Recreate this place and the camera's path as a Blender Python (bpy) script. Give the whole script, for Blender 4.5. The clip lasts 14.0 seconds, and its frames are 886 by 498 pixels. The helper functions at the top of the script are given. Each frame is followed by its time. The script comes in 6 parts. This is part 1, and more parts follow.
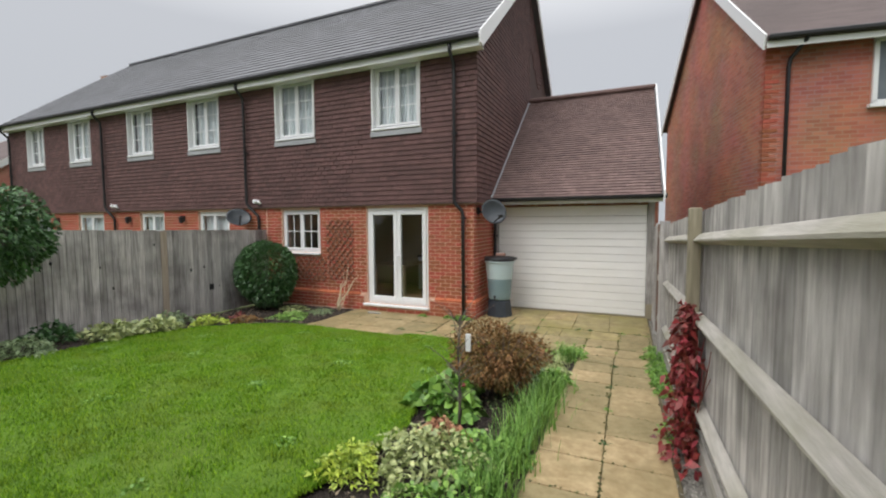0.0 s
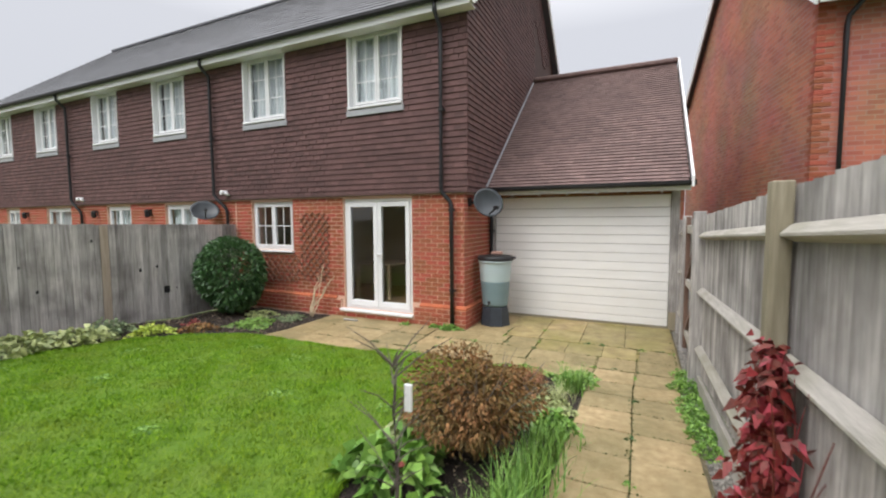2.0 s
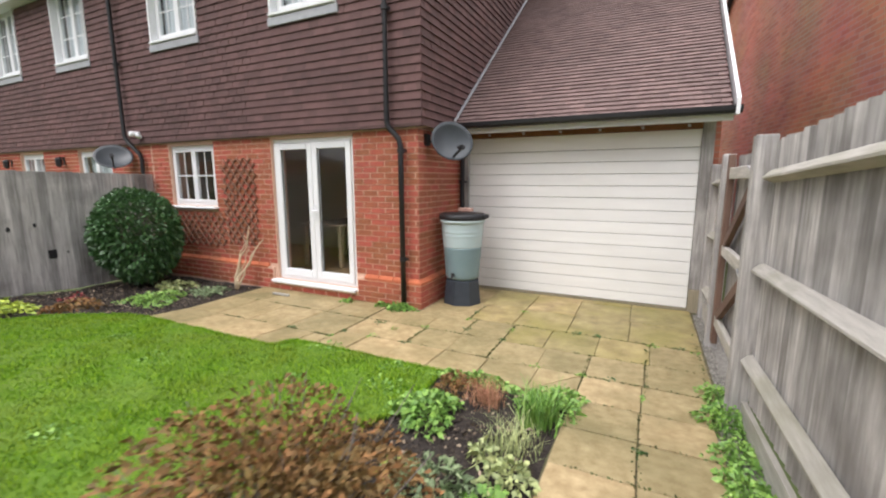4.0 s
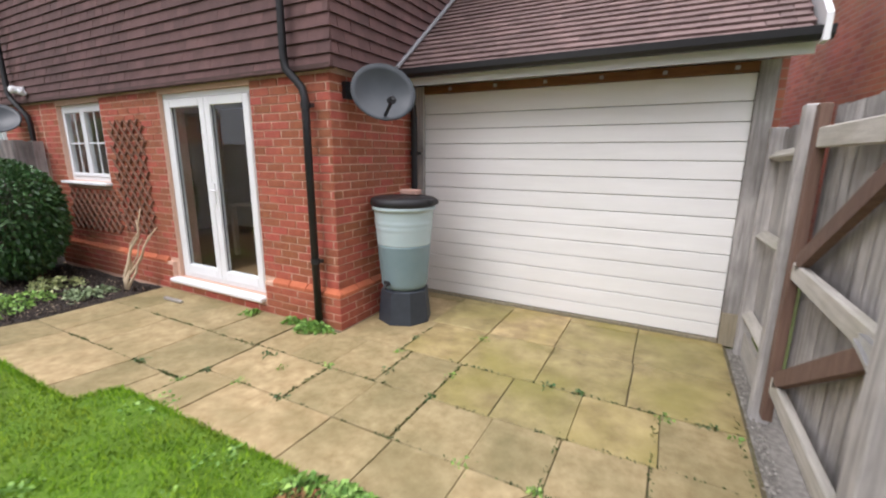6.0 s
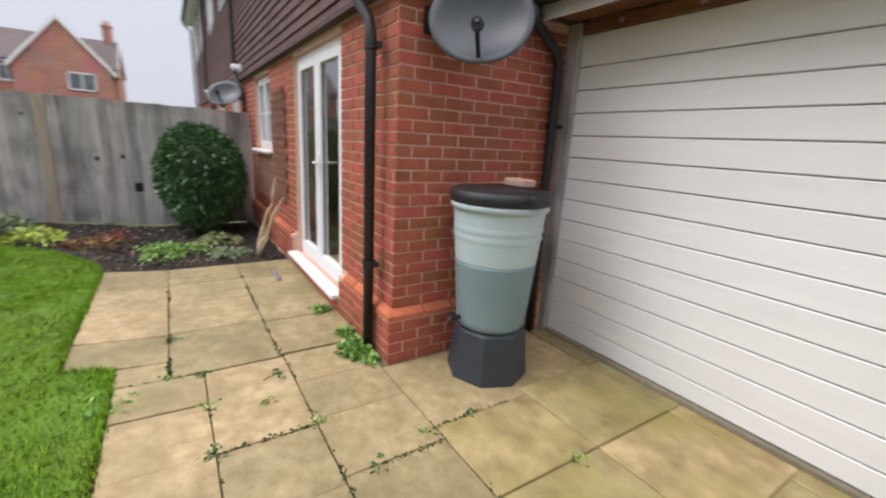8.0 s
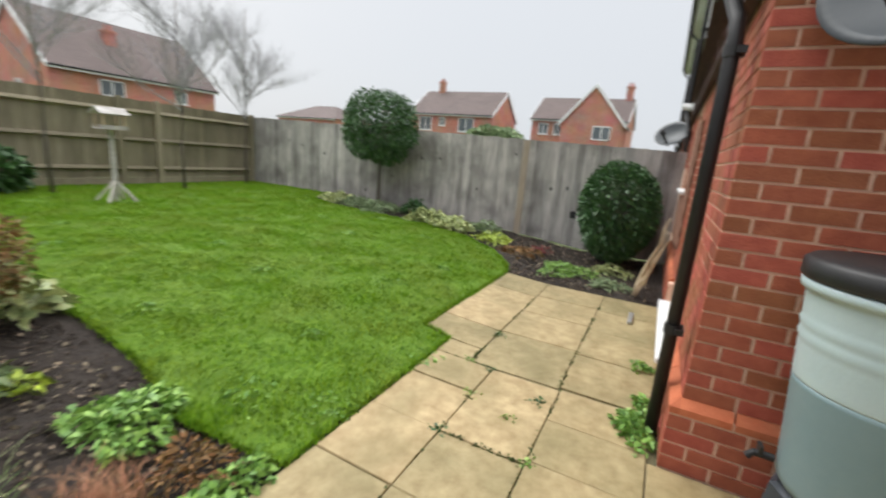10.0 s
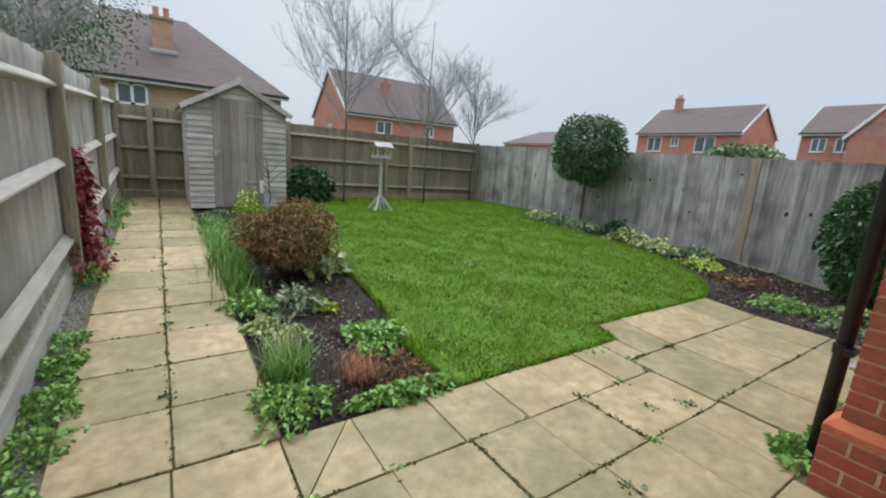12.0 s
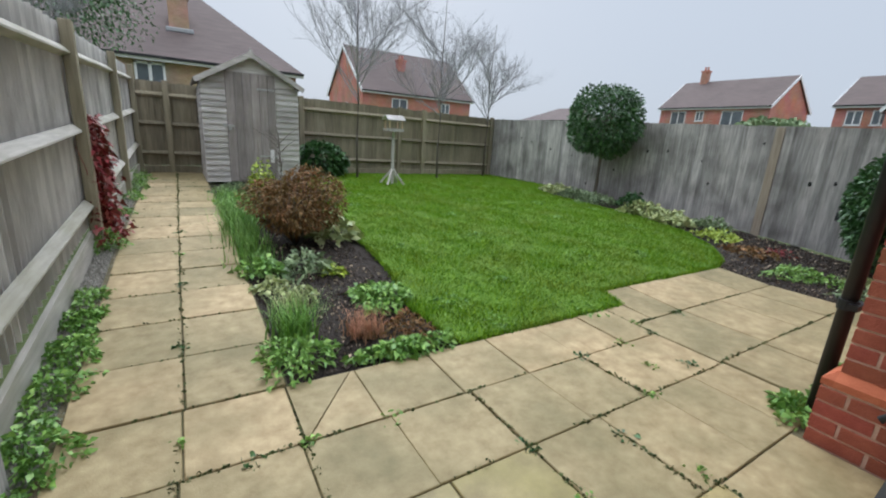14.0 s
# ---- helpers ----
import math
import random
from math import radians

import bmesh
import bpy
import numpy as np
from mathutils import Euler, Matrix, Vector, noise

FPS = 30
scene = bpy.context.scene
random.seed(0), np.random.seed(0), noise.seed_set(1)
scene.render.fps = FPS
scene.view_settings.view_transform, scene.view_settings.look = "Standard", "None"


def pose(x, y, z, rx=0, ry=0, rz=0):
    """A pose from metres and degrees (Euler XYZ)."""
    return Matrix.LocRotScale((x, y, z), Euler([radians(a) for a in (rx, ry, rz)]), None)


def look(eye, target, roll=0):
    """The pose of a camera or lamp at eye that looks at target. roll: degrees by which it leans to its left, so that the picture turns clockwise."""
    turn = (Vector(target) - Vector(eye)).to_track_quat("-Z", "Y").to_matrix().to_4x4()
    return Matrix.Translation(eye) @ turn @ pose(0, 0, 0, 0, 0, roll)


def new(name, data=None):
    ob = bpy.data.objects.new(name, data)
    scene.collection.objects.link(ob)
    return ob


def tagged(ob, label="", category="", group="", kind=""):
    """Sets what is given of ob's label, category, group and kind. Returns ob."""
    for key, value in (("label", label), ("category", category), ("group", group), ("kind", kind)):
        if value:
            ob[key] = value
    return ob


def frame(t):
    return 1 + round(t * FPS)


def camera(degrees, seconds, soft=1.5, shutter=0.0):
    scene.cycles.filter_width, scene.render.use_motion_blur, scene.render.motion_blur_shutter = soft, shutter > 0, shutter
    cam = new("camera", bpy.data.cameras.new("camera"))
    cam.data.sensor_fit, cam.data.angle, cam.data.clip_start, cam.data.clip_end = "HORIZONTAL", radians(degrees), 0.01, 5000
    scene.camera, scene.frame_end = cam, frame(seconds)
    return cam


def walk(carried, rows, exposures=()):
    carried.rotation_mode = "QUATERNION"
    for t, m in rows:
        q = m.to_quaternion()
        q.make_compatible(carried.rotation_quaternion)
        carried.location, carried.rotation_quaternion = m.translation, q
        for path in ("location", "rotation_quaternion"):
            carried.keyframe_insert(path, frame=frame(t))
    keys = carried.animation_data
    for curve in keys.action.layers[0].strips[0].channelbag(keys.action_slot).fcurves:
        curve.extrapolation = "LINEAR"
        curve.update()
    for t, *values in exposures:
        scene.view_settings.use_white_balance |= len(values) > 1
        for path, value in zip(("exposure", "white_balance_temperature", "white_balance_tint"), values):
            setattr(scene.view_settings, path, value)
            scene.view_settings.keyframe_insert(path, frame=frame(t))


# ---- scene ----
cam = camera(92.9, 14.0, soft=2.1, shutter=0.5)
PATH = [
    (0, (0.305, 0.275, 1.899), (-0.494, 2.104, 1.772), -0.3),
    (0.5, (0.272, 0.461, 1.881), (-0.549, 2.279, 1.746), -0.2),
    (1, (0.205, 0.761, 1.903), (-0.614, 2.58, 1.766), -0.3),
    (1.5, (0.189, 1.142, 1.849), (-0.633, 2.96, 1.711), -0.3),
    (2, (0.191, 1.553, 1.835), (-0.649, 3.362, 1.692), -0.3),
    (2.2, (0.188, 1.739, 1.815), (-0.659, 3.545, 1.67), -0.3),
    (4.3, (0.132, 3.672, 1.603), (-0.723, 5.446, 1.252), -0.1),
    (4.5, (0.132, 3.836, 1.594), (-0.718, 5.609, 1.227), -0.1),
    (5, (0.09, 4.291, 1.589), (-0.754, 6.058, 1.182), -0.1),
    (5.5, (0.106, 4.743, 1.587), (-0.755, 6.497, 1.162), 0.1),
    (6, (0.14, 5.191, 1.577), (-0.773, 6.917, 1.144), 0.4),
    (6.5, (0.082, 5.639, 1.518), (-0.934, 7.305, 1.078), 0.8),
    (7, (0.021, 6.094, 1.458), (-1.151, 7.652, 1.015), 1.5),
    (7.2, (0.004, 6.267, 1.452), (-1.247, 7.761, 1.003), 1.8),
    (9.3, (-0.285, 7.522, 1.436), (-2.208, 7.316, 0.926), 4.53),
    (9.5, (-0.309, 7.595, 1.416), (-2.200, 7.172, 0.922), 4.62),
    (10, (-0.207, 7.744, 1.432), (-1.950, 6.870, 0.985), 4.89),
    (10.5, (-0.050, 7.935, 1.438), (-1.580, 6.717, 1.017), 4.74),
    (11, (0.024, 8.181, 1.444), (-1.305, 6.746, 1.031), 4.32),
    (11.5, (0.105, 8.326, 1.442), (-1.088, 6.774, 1.031), 4.27),
    (12, (0.158, 8.400, 1.418), (-0.944, 6.784, 1.001), 4.07),
    (12.5, (0.153, 8.450, 1.379), (-0.899, 6.805, 0.946), 3.91),
    (13, (0.129, 8.488, 1.333), (-0.901, 6.835, 0.876), 3.76),
    (13.5, (0.105, 8.496, 1.313), (-0.918, 6.848, 0.825), 3.57),
    (14, (0.100, 8.500, 1.303), (-0.928, 6.862, 0.790), 3.59),
]
walk(cam, [(t, look(eye, target, roll)) for t, eye, target, roll in PATH],
     [(0.0, -0.17, 6500, 10), (0.5, 0.04, 6480, 11), (2.2, 0.12, 6480, 12), (4.5, 0.33, 6480, 15), (6.0, 0.25, 6300, 17), (7.2, 0.14, 6200, 17), (9.5, 0.26, 6560, 10), (10.5, 0.2, 6380, 8), (11.0, 0.05, 6120, 8), (14.0, -0.05, 5870, 8)])

# world: an overcast sky, brighter overhead, with a soft weak sun
world = bpy.data.worlds.new("overcast_sky")
scene.world = world
world.use_nodes = True
wn, wl = world.node_tree.nodes, world.node_tree.links
wn.clear()
sky = wn.new("ShaderNodeTexSky")
sky.sky_type, sky.sun_disc = "NISHITA", False
sky.sun_elevation, sky.sun_rotation = radians(38), radians(200)
sky.dust_density, sky.air_density = 4.0, 1.0
coord, sep, ramp = wn.new("ShaderNodeTexCoord"), wn.new("ShaderNodeSeparateXYZ"), wn.new("ShaderNodeValToRGB")
wl.new(coord.outputs["Generated"], sep.inputs[0])
wl.new(sep.outputs["Z"], ramp.inputs[0])
ramp.color_ramp.elements[0].position, ramp.color_ramp.elements[0].color = 0.0, (0.55, 0.575, 0.615, 1)
ramp.color_ramp.elements[1].position, ramp.color_ramp.elements[1].color = 1.0, (2.5, 2.5, 2.5, 1)
mid = ramp.color_ramp.elements.new(0.38)
mid.color = (0.60, 0.62, 0.66, 1)
high = ramp.color_ramp.elements.new(0.62)
high.color = (1.35, 1.36, 1.38, 1)
skydim, blend, back, wout = wn.new("ShaderNodeMix"), wn.new("ShaderNodeMix"), wn.new("ShaderNodeBackground"), wn.new("ShaderNodeOutputWorld")
skydim.data_type = blend.data_type = "RGBA"
skydim.blend_type = "MULTIPLY"
skydim.inputs[0].default_value = 1.0
wl.new(sky.outputs[0], skydim.inputs[6])
skydim.inputs[7].default_value = (0.08, 0.08, 0.08, 1)
blend.inputs[0].default_value = 0.92
wl.new(skydim.outputs[2], blend.inputs[6])
wl.new(ramp.outputs[0], blend.inputs[7])
wl.new(blend.outputs[2], back.inputs[0])
back.inputs[1].default_value = 1.15
wl.new(back.outputs[0], wout.inputs[0])
sun = new("sun", bpy.data.lights.new("sun", "SUN"))
sun.data.energy, sun.data.angle, sun.data.color = 1.5, radians(35), (1.0, 0.985, 0.97)
sun.matrix_world = look((0, 0, 20), (0 + 4, 11, 6))


# ---- materials ----
def surface(name, c1, c2, scale=8.0, rough=0.8, bump=0.25, stretch=(1, 1, 1), rnd=0.0, stain=0.25, stain_scale=0.8, fine=60.0, metallic=0.0, stain_colour=None, hue=0.0, depth=0.01):
    """A two-tone surface with grain, large stains, fine relief and a different tone on each piece."""
    m = bpy.data.materials.new(name)
    m.use_nodes = True
    n, l = m.node_tree.nodes, m.node_tree.links
    b = n["Principled BSDF"]
    geo, info, mp = n.new("ShaderNodeNewGeometry"), n.new("ShaderNodeObjectInfo"), n.new("ShaderNodeMapping")
    rsum, fract, off = n.new("ShaderNodeMath"), n.new("ShaderNodeMath"), n.new("ShaderNodeVectorMath")
    fract.operation = "FRACT"
    l.new(info.outputs["Random"], rsum.inputs[0])
    l.new(geo.outputs["Random Per Island"], rsum.inputs[1])
    l.new(rsum.outputs[0], fract.inputs[0])
    if rnd:
        comb = n.new("ShaderNodeMath")
        comb.operation, comb.inputs[1].default_value = "MULTIPLY", 23.0
        l.new(fract.outputs[0], comb.inputs[0])
        l.new(geo.outputs["Position"], off.inputs[0])
        l.new(comb.outputs[0], off.inputs[1])
        l.new(off.outputs[0], mp.inputs[0])
    else:
        l.new(geo.outputs["Position"], mp.inputs[0])
    mp.inputs["Scale"].default_value = stretch
    grain, big, tiny = n.new("ShaderNodeTexNoise"), n.new("ShaderNodeTexNoise"), n.new("ShaderNodeTexNoise")
    grain.inputs["Scale"].default_value, grain.inputs["Detail"].default_value, grain.inputs["Roughness"].default_value = scale, 8, 0.62
    big.inputs["Scale"].default_value, big.inputs["Detail"].default_value = stain_scale, 4
    tiny.inputs["Scale"].default_value, tiny.inputs["Detail"].default_value = fine, 5
    l.new(mp.outputs[0], grain.inputs["Vector"])
    l.new(mp.outputs[0], tiny.inputs["Vector"])
    l.new(geo.outputs["Position"], big.inputs["Vector"])
    r = n.new("ShaderNodeValToRGB")
    r.color_ramp.elements[0].position, r.color_ramp.elements[1].position = 0.3, 0.7
    r.color_ramp.elements[0].color, r.color_ramp.elements[1].color = (*c1, 1), (*c2, 1)
    l.new(grain.outputs[0], r.inputs[0])
    sr = n.new("ShaderNodeMapRange")
    sr.inputs[1].default_value, sr.inputs[2].default_value, sr.inputs[3].default_value, sr.inputs[4].default_value = 0.42, 0.7, 0.0, stain
    l.new(big.outputs[0], sr.inputs[0])
    mx = n.new("ShaderNodeMix")
    mx.data_type = "RGBA"
    l.new(sr.outputs[0], mx.inputs[0])
    l.new(r.outputs[0], mx.inputs[6])
    mx.inputs[7].default_value = (*(stain_colour or [0.45 * v for v in c1]), 1)
    hs = n.new("ShaderNodeHueSaturation")
    l.new(mx.outputs[2], hs.inputs["Color"])
    if rnd:
        vr = n.new("ShaderNodeMapRange")
        vr.inputs[3].default_value, vr.inputs[4].default_value = 1 - rnd, 1 + rnd
        l.new(fract.outputs[0], vr.inputs[0])
        l.new(vr.outputs[0], hs.inputs["Value"])
        if hue:
            hr = n.new("ShaderNodeMapRange")
            hr.inputs[3].default_value, hr.inputs[4].default_value = 0.5 + hue, 0.5 - hue
            l.new(fract.outputs[0], hr.inputs[0])
            l.new(hr.outputs[0], hs.inputs["Hue"])
    l.new(hs.outputs[0], b.inputs["Base Color"])
    b.inputs["Roughness"].default_value, b.inputs["Metallic"].default_value = rough, metallic
    if bump:
        bp = n.new("ShaderNodeBump")
        bp.inputs["Strength"].default_value, bp.inputs["Distance"].default_value = bump, depth
        add = n.new("ShaderNodeMath")
        l.new(grain.outputs[0], add.inputs[0])
        l.new(tiny.outputs[0], add.inputs[1])
        l.new(add.outputs[0], bp.inputs["Height"])
        l.new(bp.outputs[0], b.inputs["Normal"])
    return m


def brickwork(name, c1, c2, mortar):
    """Brick courses for walls that stay far off."""
    m = bpy.data.materials.new(name)
    m.use_nodes = True
    n, l = m.node_tree.nodes, m.node_tree.links
    b = n["Principled BSDF"]
    tc, sp, ad, cb, bt = n.new("ShaderNodeTexCoord"), n.new("ShaderNodeSeparateXYZ"), n.new("ShaderNodeMath"), n.new("ShaderNodeCombineXYZ"), n.new("ShaderNodeTexBrick")
    l.new(tc.outputs["Object"], sp.inputs[0])
    l.new(sp.outputs["X"], ad.inputs[0])
    l.new(sp.outputs["Y"], ad.inputs[1])
    l.new(ad.outputs[0], cb.inputs[0])
    l.new(sp.outputs["Z"], cb.inputs[1])
    l.new(cb.outputs[0], bt.inputs["Vector"])
    bt.inputs["Scale"].default_value = 1.0
    bt.inputs["Brick Width"].default_value, bt.inputs["Row Height"].default_value, bt.inputs["Mortar Size"].default_value = 0.225, 0.075, 0.008
    bt.inputs["Color1"].default_value, bt.inputs["Color2"].default_value, bt.inputs["Mortar"].default_value = (*c1, 1), (*c2, 1), (*mortar, 1)
    ns, mx = n.new("ShaderNodeTexNoise"), n.new("ShaderNodeMix")
    ns.inputs["Scale"].default_value, ns.inputs["Detail"].default_value = 0.9, 6
    l.new(tc.outputs["Object"], ns.inputs["Vector"])
    mx.data_type, mx.blend_type = "RGBA", "OVERLAY"
    mx.inputs[0].default_value = 0.5
    l.new(bt.outputs["Color"], mx.inputs[6])
    l.new(ns.outputs["Color"], mx.inputs[7])
    hs = n.new("ShaderNodeHueSaturation")
    hs.inputs["Saturation"].default_value = 0.95
    l.new(mx.outputs[2], hs.inputs["Color"])
    l.new(hs.outputs[0], b.inputs["Base Color"])
    b.inputs["Roughness"].default_value = 0.9
    bp = n.new("ShaderNodeBump")
    bp.inputs["Strength"].default_value, bp.inputs["Distance"].default_value, bp.invert = 0.6, 0.01, True
    l.new(bt.outputs["Fac"], bp.inputs["Height"])
    l.new(bp.outputs[0], b.inputs["Normal"])
    return m


def leafy(name, c1, c2, rough=0.5, rnd=0.35, patch=0.15, patch_scale=3.0, patch_colour=None):
    """Leaves: a tone for each leaf, a little light through them."""
    m = surface(name, c1, c2, 30, rough, 0.1, rnd=rnd, stain=patch, stain_scale=patch_scale, fine=150, hue=0.015, stain_colour=patch_colour)
    b = m.node_tree.nodes["Principled BSDF"]
    b.inputs["Transmission Weight"].default_value = 0.0
    b.inputs["Subsurface Weight"].default_value = 0.0
    return m


def pane_glass(name, tint=(0.9, 0.95, 0.95)):
    m = bpy.data.materials.new(name)
    m.use_nodes = True
    b = m.node_tree.nodes["Principled BSDF"]
    b.inputs["Base Color"].default_value = (*tint, 1)
    b.inputs["Roughness"].default_value, b.inputs["IOR"].default_value, b.inputs["Transmission Weight"].default_value = 0.02, 1.45, 1.0
    return m


M_BRICK = surface("red_brick", (0.29, 0.070, 0.037), (0.43, 0.128, 0.068), 14, 0.9, 0.5, rnd=0.2, stain=0.3, stain_scale=1.6, fine=120, hue=0.012, stain_colour=(0.22, 0.07, 0.05))
M_PLINTH = surface("plinth_brick", (0.42, 0.105, 0.045), (0.53, 0.165, 0.078), 10, 0.88, 0.4, rnd=0.16, stain=0.35, stain_scale=2.2, stain_colour=(0.15, 0.10, 0.06))
M_MORTAR = surface("mortar", (0.6, 0.38, 0.28), (0.74, 0.5, 0.38), 40, 0.95, 0.4, stain=0.12, stain_scale=2)
M_HUNG = surface("clay_hanging_tile", (0.090, 0.044, 0.042), (0.135, 0.068, 0.062), 9, 0.78, 0.4, rnd=0.2, stain=0.3, stain_scale=1.2, fine=110)
M_GTILE = surface("clay_roof_tile", (0.15, 0.096, 0.088), (0.215, 0.142, 0.13), 9, 0.75, 0.4, rnd=0.18, stain=0.3, stain_scale=0.9, fine=110)
M_SLATE = surface("grey_roof_slate", (0.085, 0.088, 0.10), (0.13, 0.135, 0.15), 6, 0.5, 0.3, rnd=0.15, stain=0.3, stain_scale=0.7)
M_BACKING = surface("wall_backing", (0.06, 0.035, 0.03), (0.09, 0.05, 0.045), 12, 0.9, 0.2)
M_UPVC = surface("white_upvc", (0.78, 0.79, 0.80), (0.82, 0.83, 0.84), 3, 0.35, 0.03, stain=0.08, stain_scale=3)
M_LEAD = surface("lead_flashing", (0.30, 0.31, 0.33), (0.42, 0.43, 0.45), 12, 0.55, 0.2, stain=0.2)
M_BLACK = surface("black_plastic", (0.006, 0.006, 0.0075), (0.012, 0.012, 0.0145), 20, 0.5, 0.05, stain=0.2, stain_colour=(0.05, 0.05, 0.05))
M_CREAM = surface("cream_door_plank", (0.8, 0.8, 0.785), (0.86, 0.86, 0.845), 4, 0.45, 0.06, stretch=(0.4, 1, 3), rnd=0.025, stain=0.12, stain_scale=1.2, stain_colour=(0.6, 0.57, 0.47))
M_GAP = surface("door_groove", (0.36, 0.35, 0.32), (0.42, 0.41, 0.38), 5, 0.7, 0.0)
M_OLDWOOD = surface("weathered_fence_wood", (0.26, 0.245, 0.23), (0.64, 0.615, 0.59), 7, 0.85, 0.5, stretch=(5, 5, 0.32), rnd=0.28, stain=0.7, stain_scale=2.0, fine=45, stain_colour=(0.12, 0.11, 0.105))
M_GREENWOOD = surface("greenish_fence_wood", (0.21, 0.18, 0.125), (0.38, 0.335, 0.245), 7, 0.85, 0.5, stretch=(5, 5, 0.32), rnd=0.18, stain=0.45, stain_scale=1.0, fine=45, stain_colour=(0.11, 0.10, 0.05))
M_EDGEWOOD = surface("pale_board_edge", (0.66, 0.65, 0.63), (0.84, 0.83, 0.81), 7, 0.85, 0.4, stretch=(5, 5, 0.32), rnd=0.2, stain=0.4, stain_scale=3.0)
M_POSTWOOD = surface("olive_tan_post_wood", (0.25, 0.22, 0.15), (0.42, 0.38, 0.28), 7, 0.85, 0.5, stretch=(5, 5, 0.35), rnd=0.1, stain=0.4, stain_scale=1.6, stain_colour=(0.15, 0.14, 0.07))
M_LINTEL = surface("brown_lintel_timber", (0.15, 0.062, 0.025), (0.27, 0.125, 0.055), 8, 0.8, 0.3, stretch=(0.6, 5, 5), stain=0.4, stain_scale=3)
M_RAIL = surface("fence_rail_wood", (0.4, 0.38, 0.34), (0.6, 0.57, 0.52), 6, 0.85, 0.5, stretch=(6, 0.5, 6), rnd=0.12, stain=0.45, stain_scale=1.8, stain_colour=(0.20, 0.20, 0.09))
M_GATEWOOD = surface("red_brown_gate_wood", (0.13, 0.075, 0.055), (0.22, 0.135, 0.10), 8, 0.8, 0.4, stretch=(5, 5, 0.4), rnd=0.15, stain=0.3)
M_TANPOST = surface("tan_post_wood", (0.36, 0.29, 0.22), (0.54, 0.46, 0.37), 7, 0.85, 0.4, stretch=(5, 5, 0.4), stain=0.3)
M_SHED = surface("grey_shed_wood", (0.4, 0.38, 0.36), (0.63, 0.61, 0.59), 7, 0.85, 0.5, stretch=(0.5, 4, 5), rnd=0.12, stain=0.4, stain_scale=2.2, stain_colour=(0.16, 0.14, 0.13))
M_SHEDDOOR = surface("brown_grey_door_wood", (0.25, 0.22, 0.21), (0.4, 0.36, 0.345), 7, 0.85, 0.5, stretch=(5, 5, 0.4), rnd=0.15, stain=0.4, stain_scale=2)
M_FELT = surface("roofing_felt", (0.19, 0.165, 0.155), (0.28, 0.25, 0.235), 30, 0.95, 0.4, stain=0.3)
M_SLAB = surface("buff_paving_slab", (0.262, 0.192, 0.086), (0.455, 0.360, 0.195), 12, 0.62, 0.6, rnd=0.2, stain=0.6, stain_scale=2.6, fine=170, hue=0.008, stain_colour=(0.175, 0.148, 0.06), depth=0.004)
M_SLABWET = surface("algae_stained_slab", (0.20, 0.145, 0.060), (0.50, 0.395, 0.185), 5.0, 0.5, 0.5, rnd=0.2, stain=0.75, stain_scale=1.7, fine=170, hue=0.012, stain_colour=(0.25, 0.215, 0.045), depth=0.004)
M_JOINT = surface("slab_joint_soil", (0.085, 0.07, 0.04), (0.17, 0.14, 0.08), 30, 0.95, 0.5, stain=0.4, stain_scale=5, stain_colour=(0.05, 0.08, 0.02))
M_SOIL = surface("dark_bed_soil", (0.022, 0.016, 0.013), (0.062, 0.047, 0.038), 28, 0.95, 1.0, stain=0.3, stain_scale=3, fine=90, depth=0.03)
M_CLOD = surface("soil_clod", (0.03, 0.022, 0.018), (0.09, 0.07, 0.055), 40, 0.95, 0.6, rnd=0.4, stain=0.1)
M_GRAVEL = surface("grey_gravel", (0.20, 0.185, 0.16), (0.42, 0.40, 0.36), 30, 0.9, 0.6, rnd=0.35, stain=0.2)
M_TURF = surface("turf", (0.075, 0.17, 0.008), (0.145, 0.26, 0.016), 9, 0.9, 0.6, stain=0.35, stain_scale=1.6, fine=120, stain_colour=(0.15, 0.18, 0.03), depth=0.03)
M_BLADE = leafy("grass_blade", (0.100, 0.245, 0.010), (0.205, 0.36, 0.019), 0.8, 0.45, 0.8, 2.4, (0.17, 0.25, 0.02))
M_BLADE.node_tree.nodes["Principled BSDF"].inputs["Specular IOR Level"].default_value = 0.2
M_GROUND = surface("far_ground", (0.07, 0.10, 0.03), (0.12, 0.15, 0.05), 0.6, 0.95, 0.2, stain=0.3, stain_scale=0.05)
M_BUSH = leafy("dark_bush_leaf", (0.031, 0.088, 0.027), (0.085, 0.196, 0.061), 0.38, 0.45)
M_WEED = leafy("fresh_green_leaf", (0.140, 0.298, 0.052), (0.280, 0.473, 0.105), 0.5, 0.35)
M_LIME = leafy("lime_green_leaf", (0.297, 0.432, 0.041), (0.513, 0.608, 0.095), 0.5, 0.3)
M_GRAS2 = leafy("long_grass_leaf", (0.115, 0.265, 0.042), (0.235, 0.42, 0.085), 0.45, 0.35)
M_PALE = leafy("pale_variegated_leaf", (0.260, 0.338, 0.117), (0.546, 0.585, 0.286), 0.5, 0.35)
M_BROWN = leafy("brown_shrub_leaf", (0.12, 0.060, 0.018), (0.27, 0.140, 0.045), 0.75, 0.5, 0.5, 5.0, (0.13, 0.12, 0.025))
M_RUST = leafy("dry_rust_stem", (0.312, 0.143, 0.078), (0.546, 0.299, 0.169), 0.8, 0.35)
M_RED = leafy("crimson_leaf", (0.15, 0.018, 0.016), (0.33, 0.05, 0.045), 0.5, 0.5)
M_GREYLEAF = leafy("grey_green_leaf", (0.15, 0.23, 0.1), (0.3, 0.38, 0.21), 0.6, 0.3)
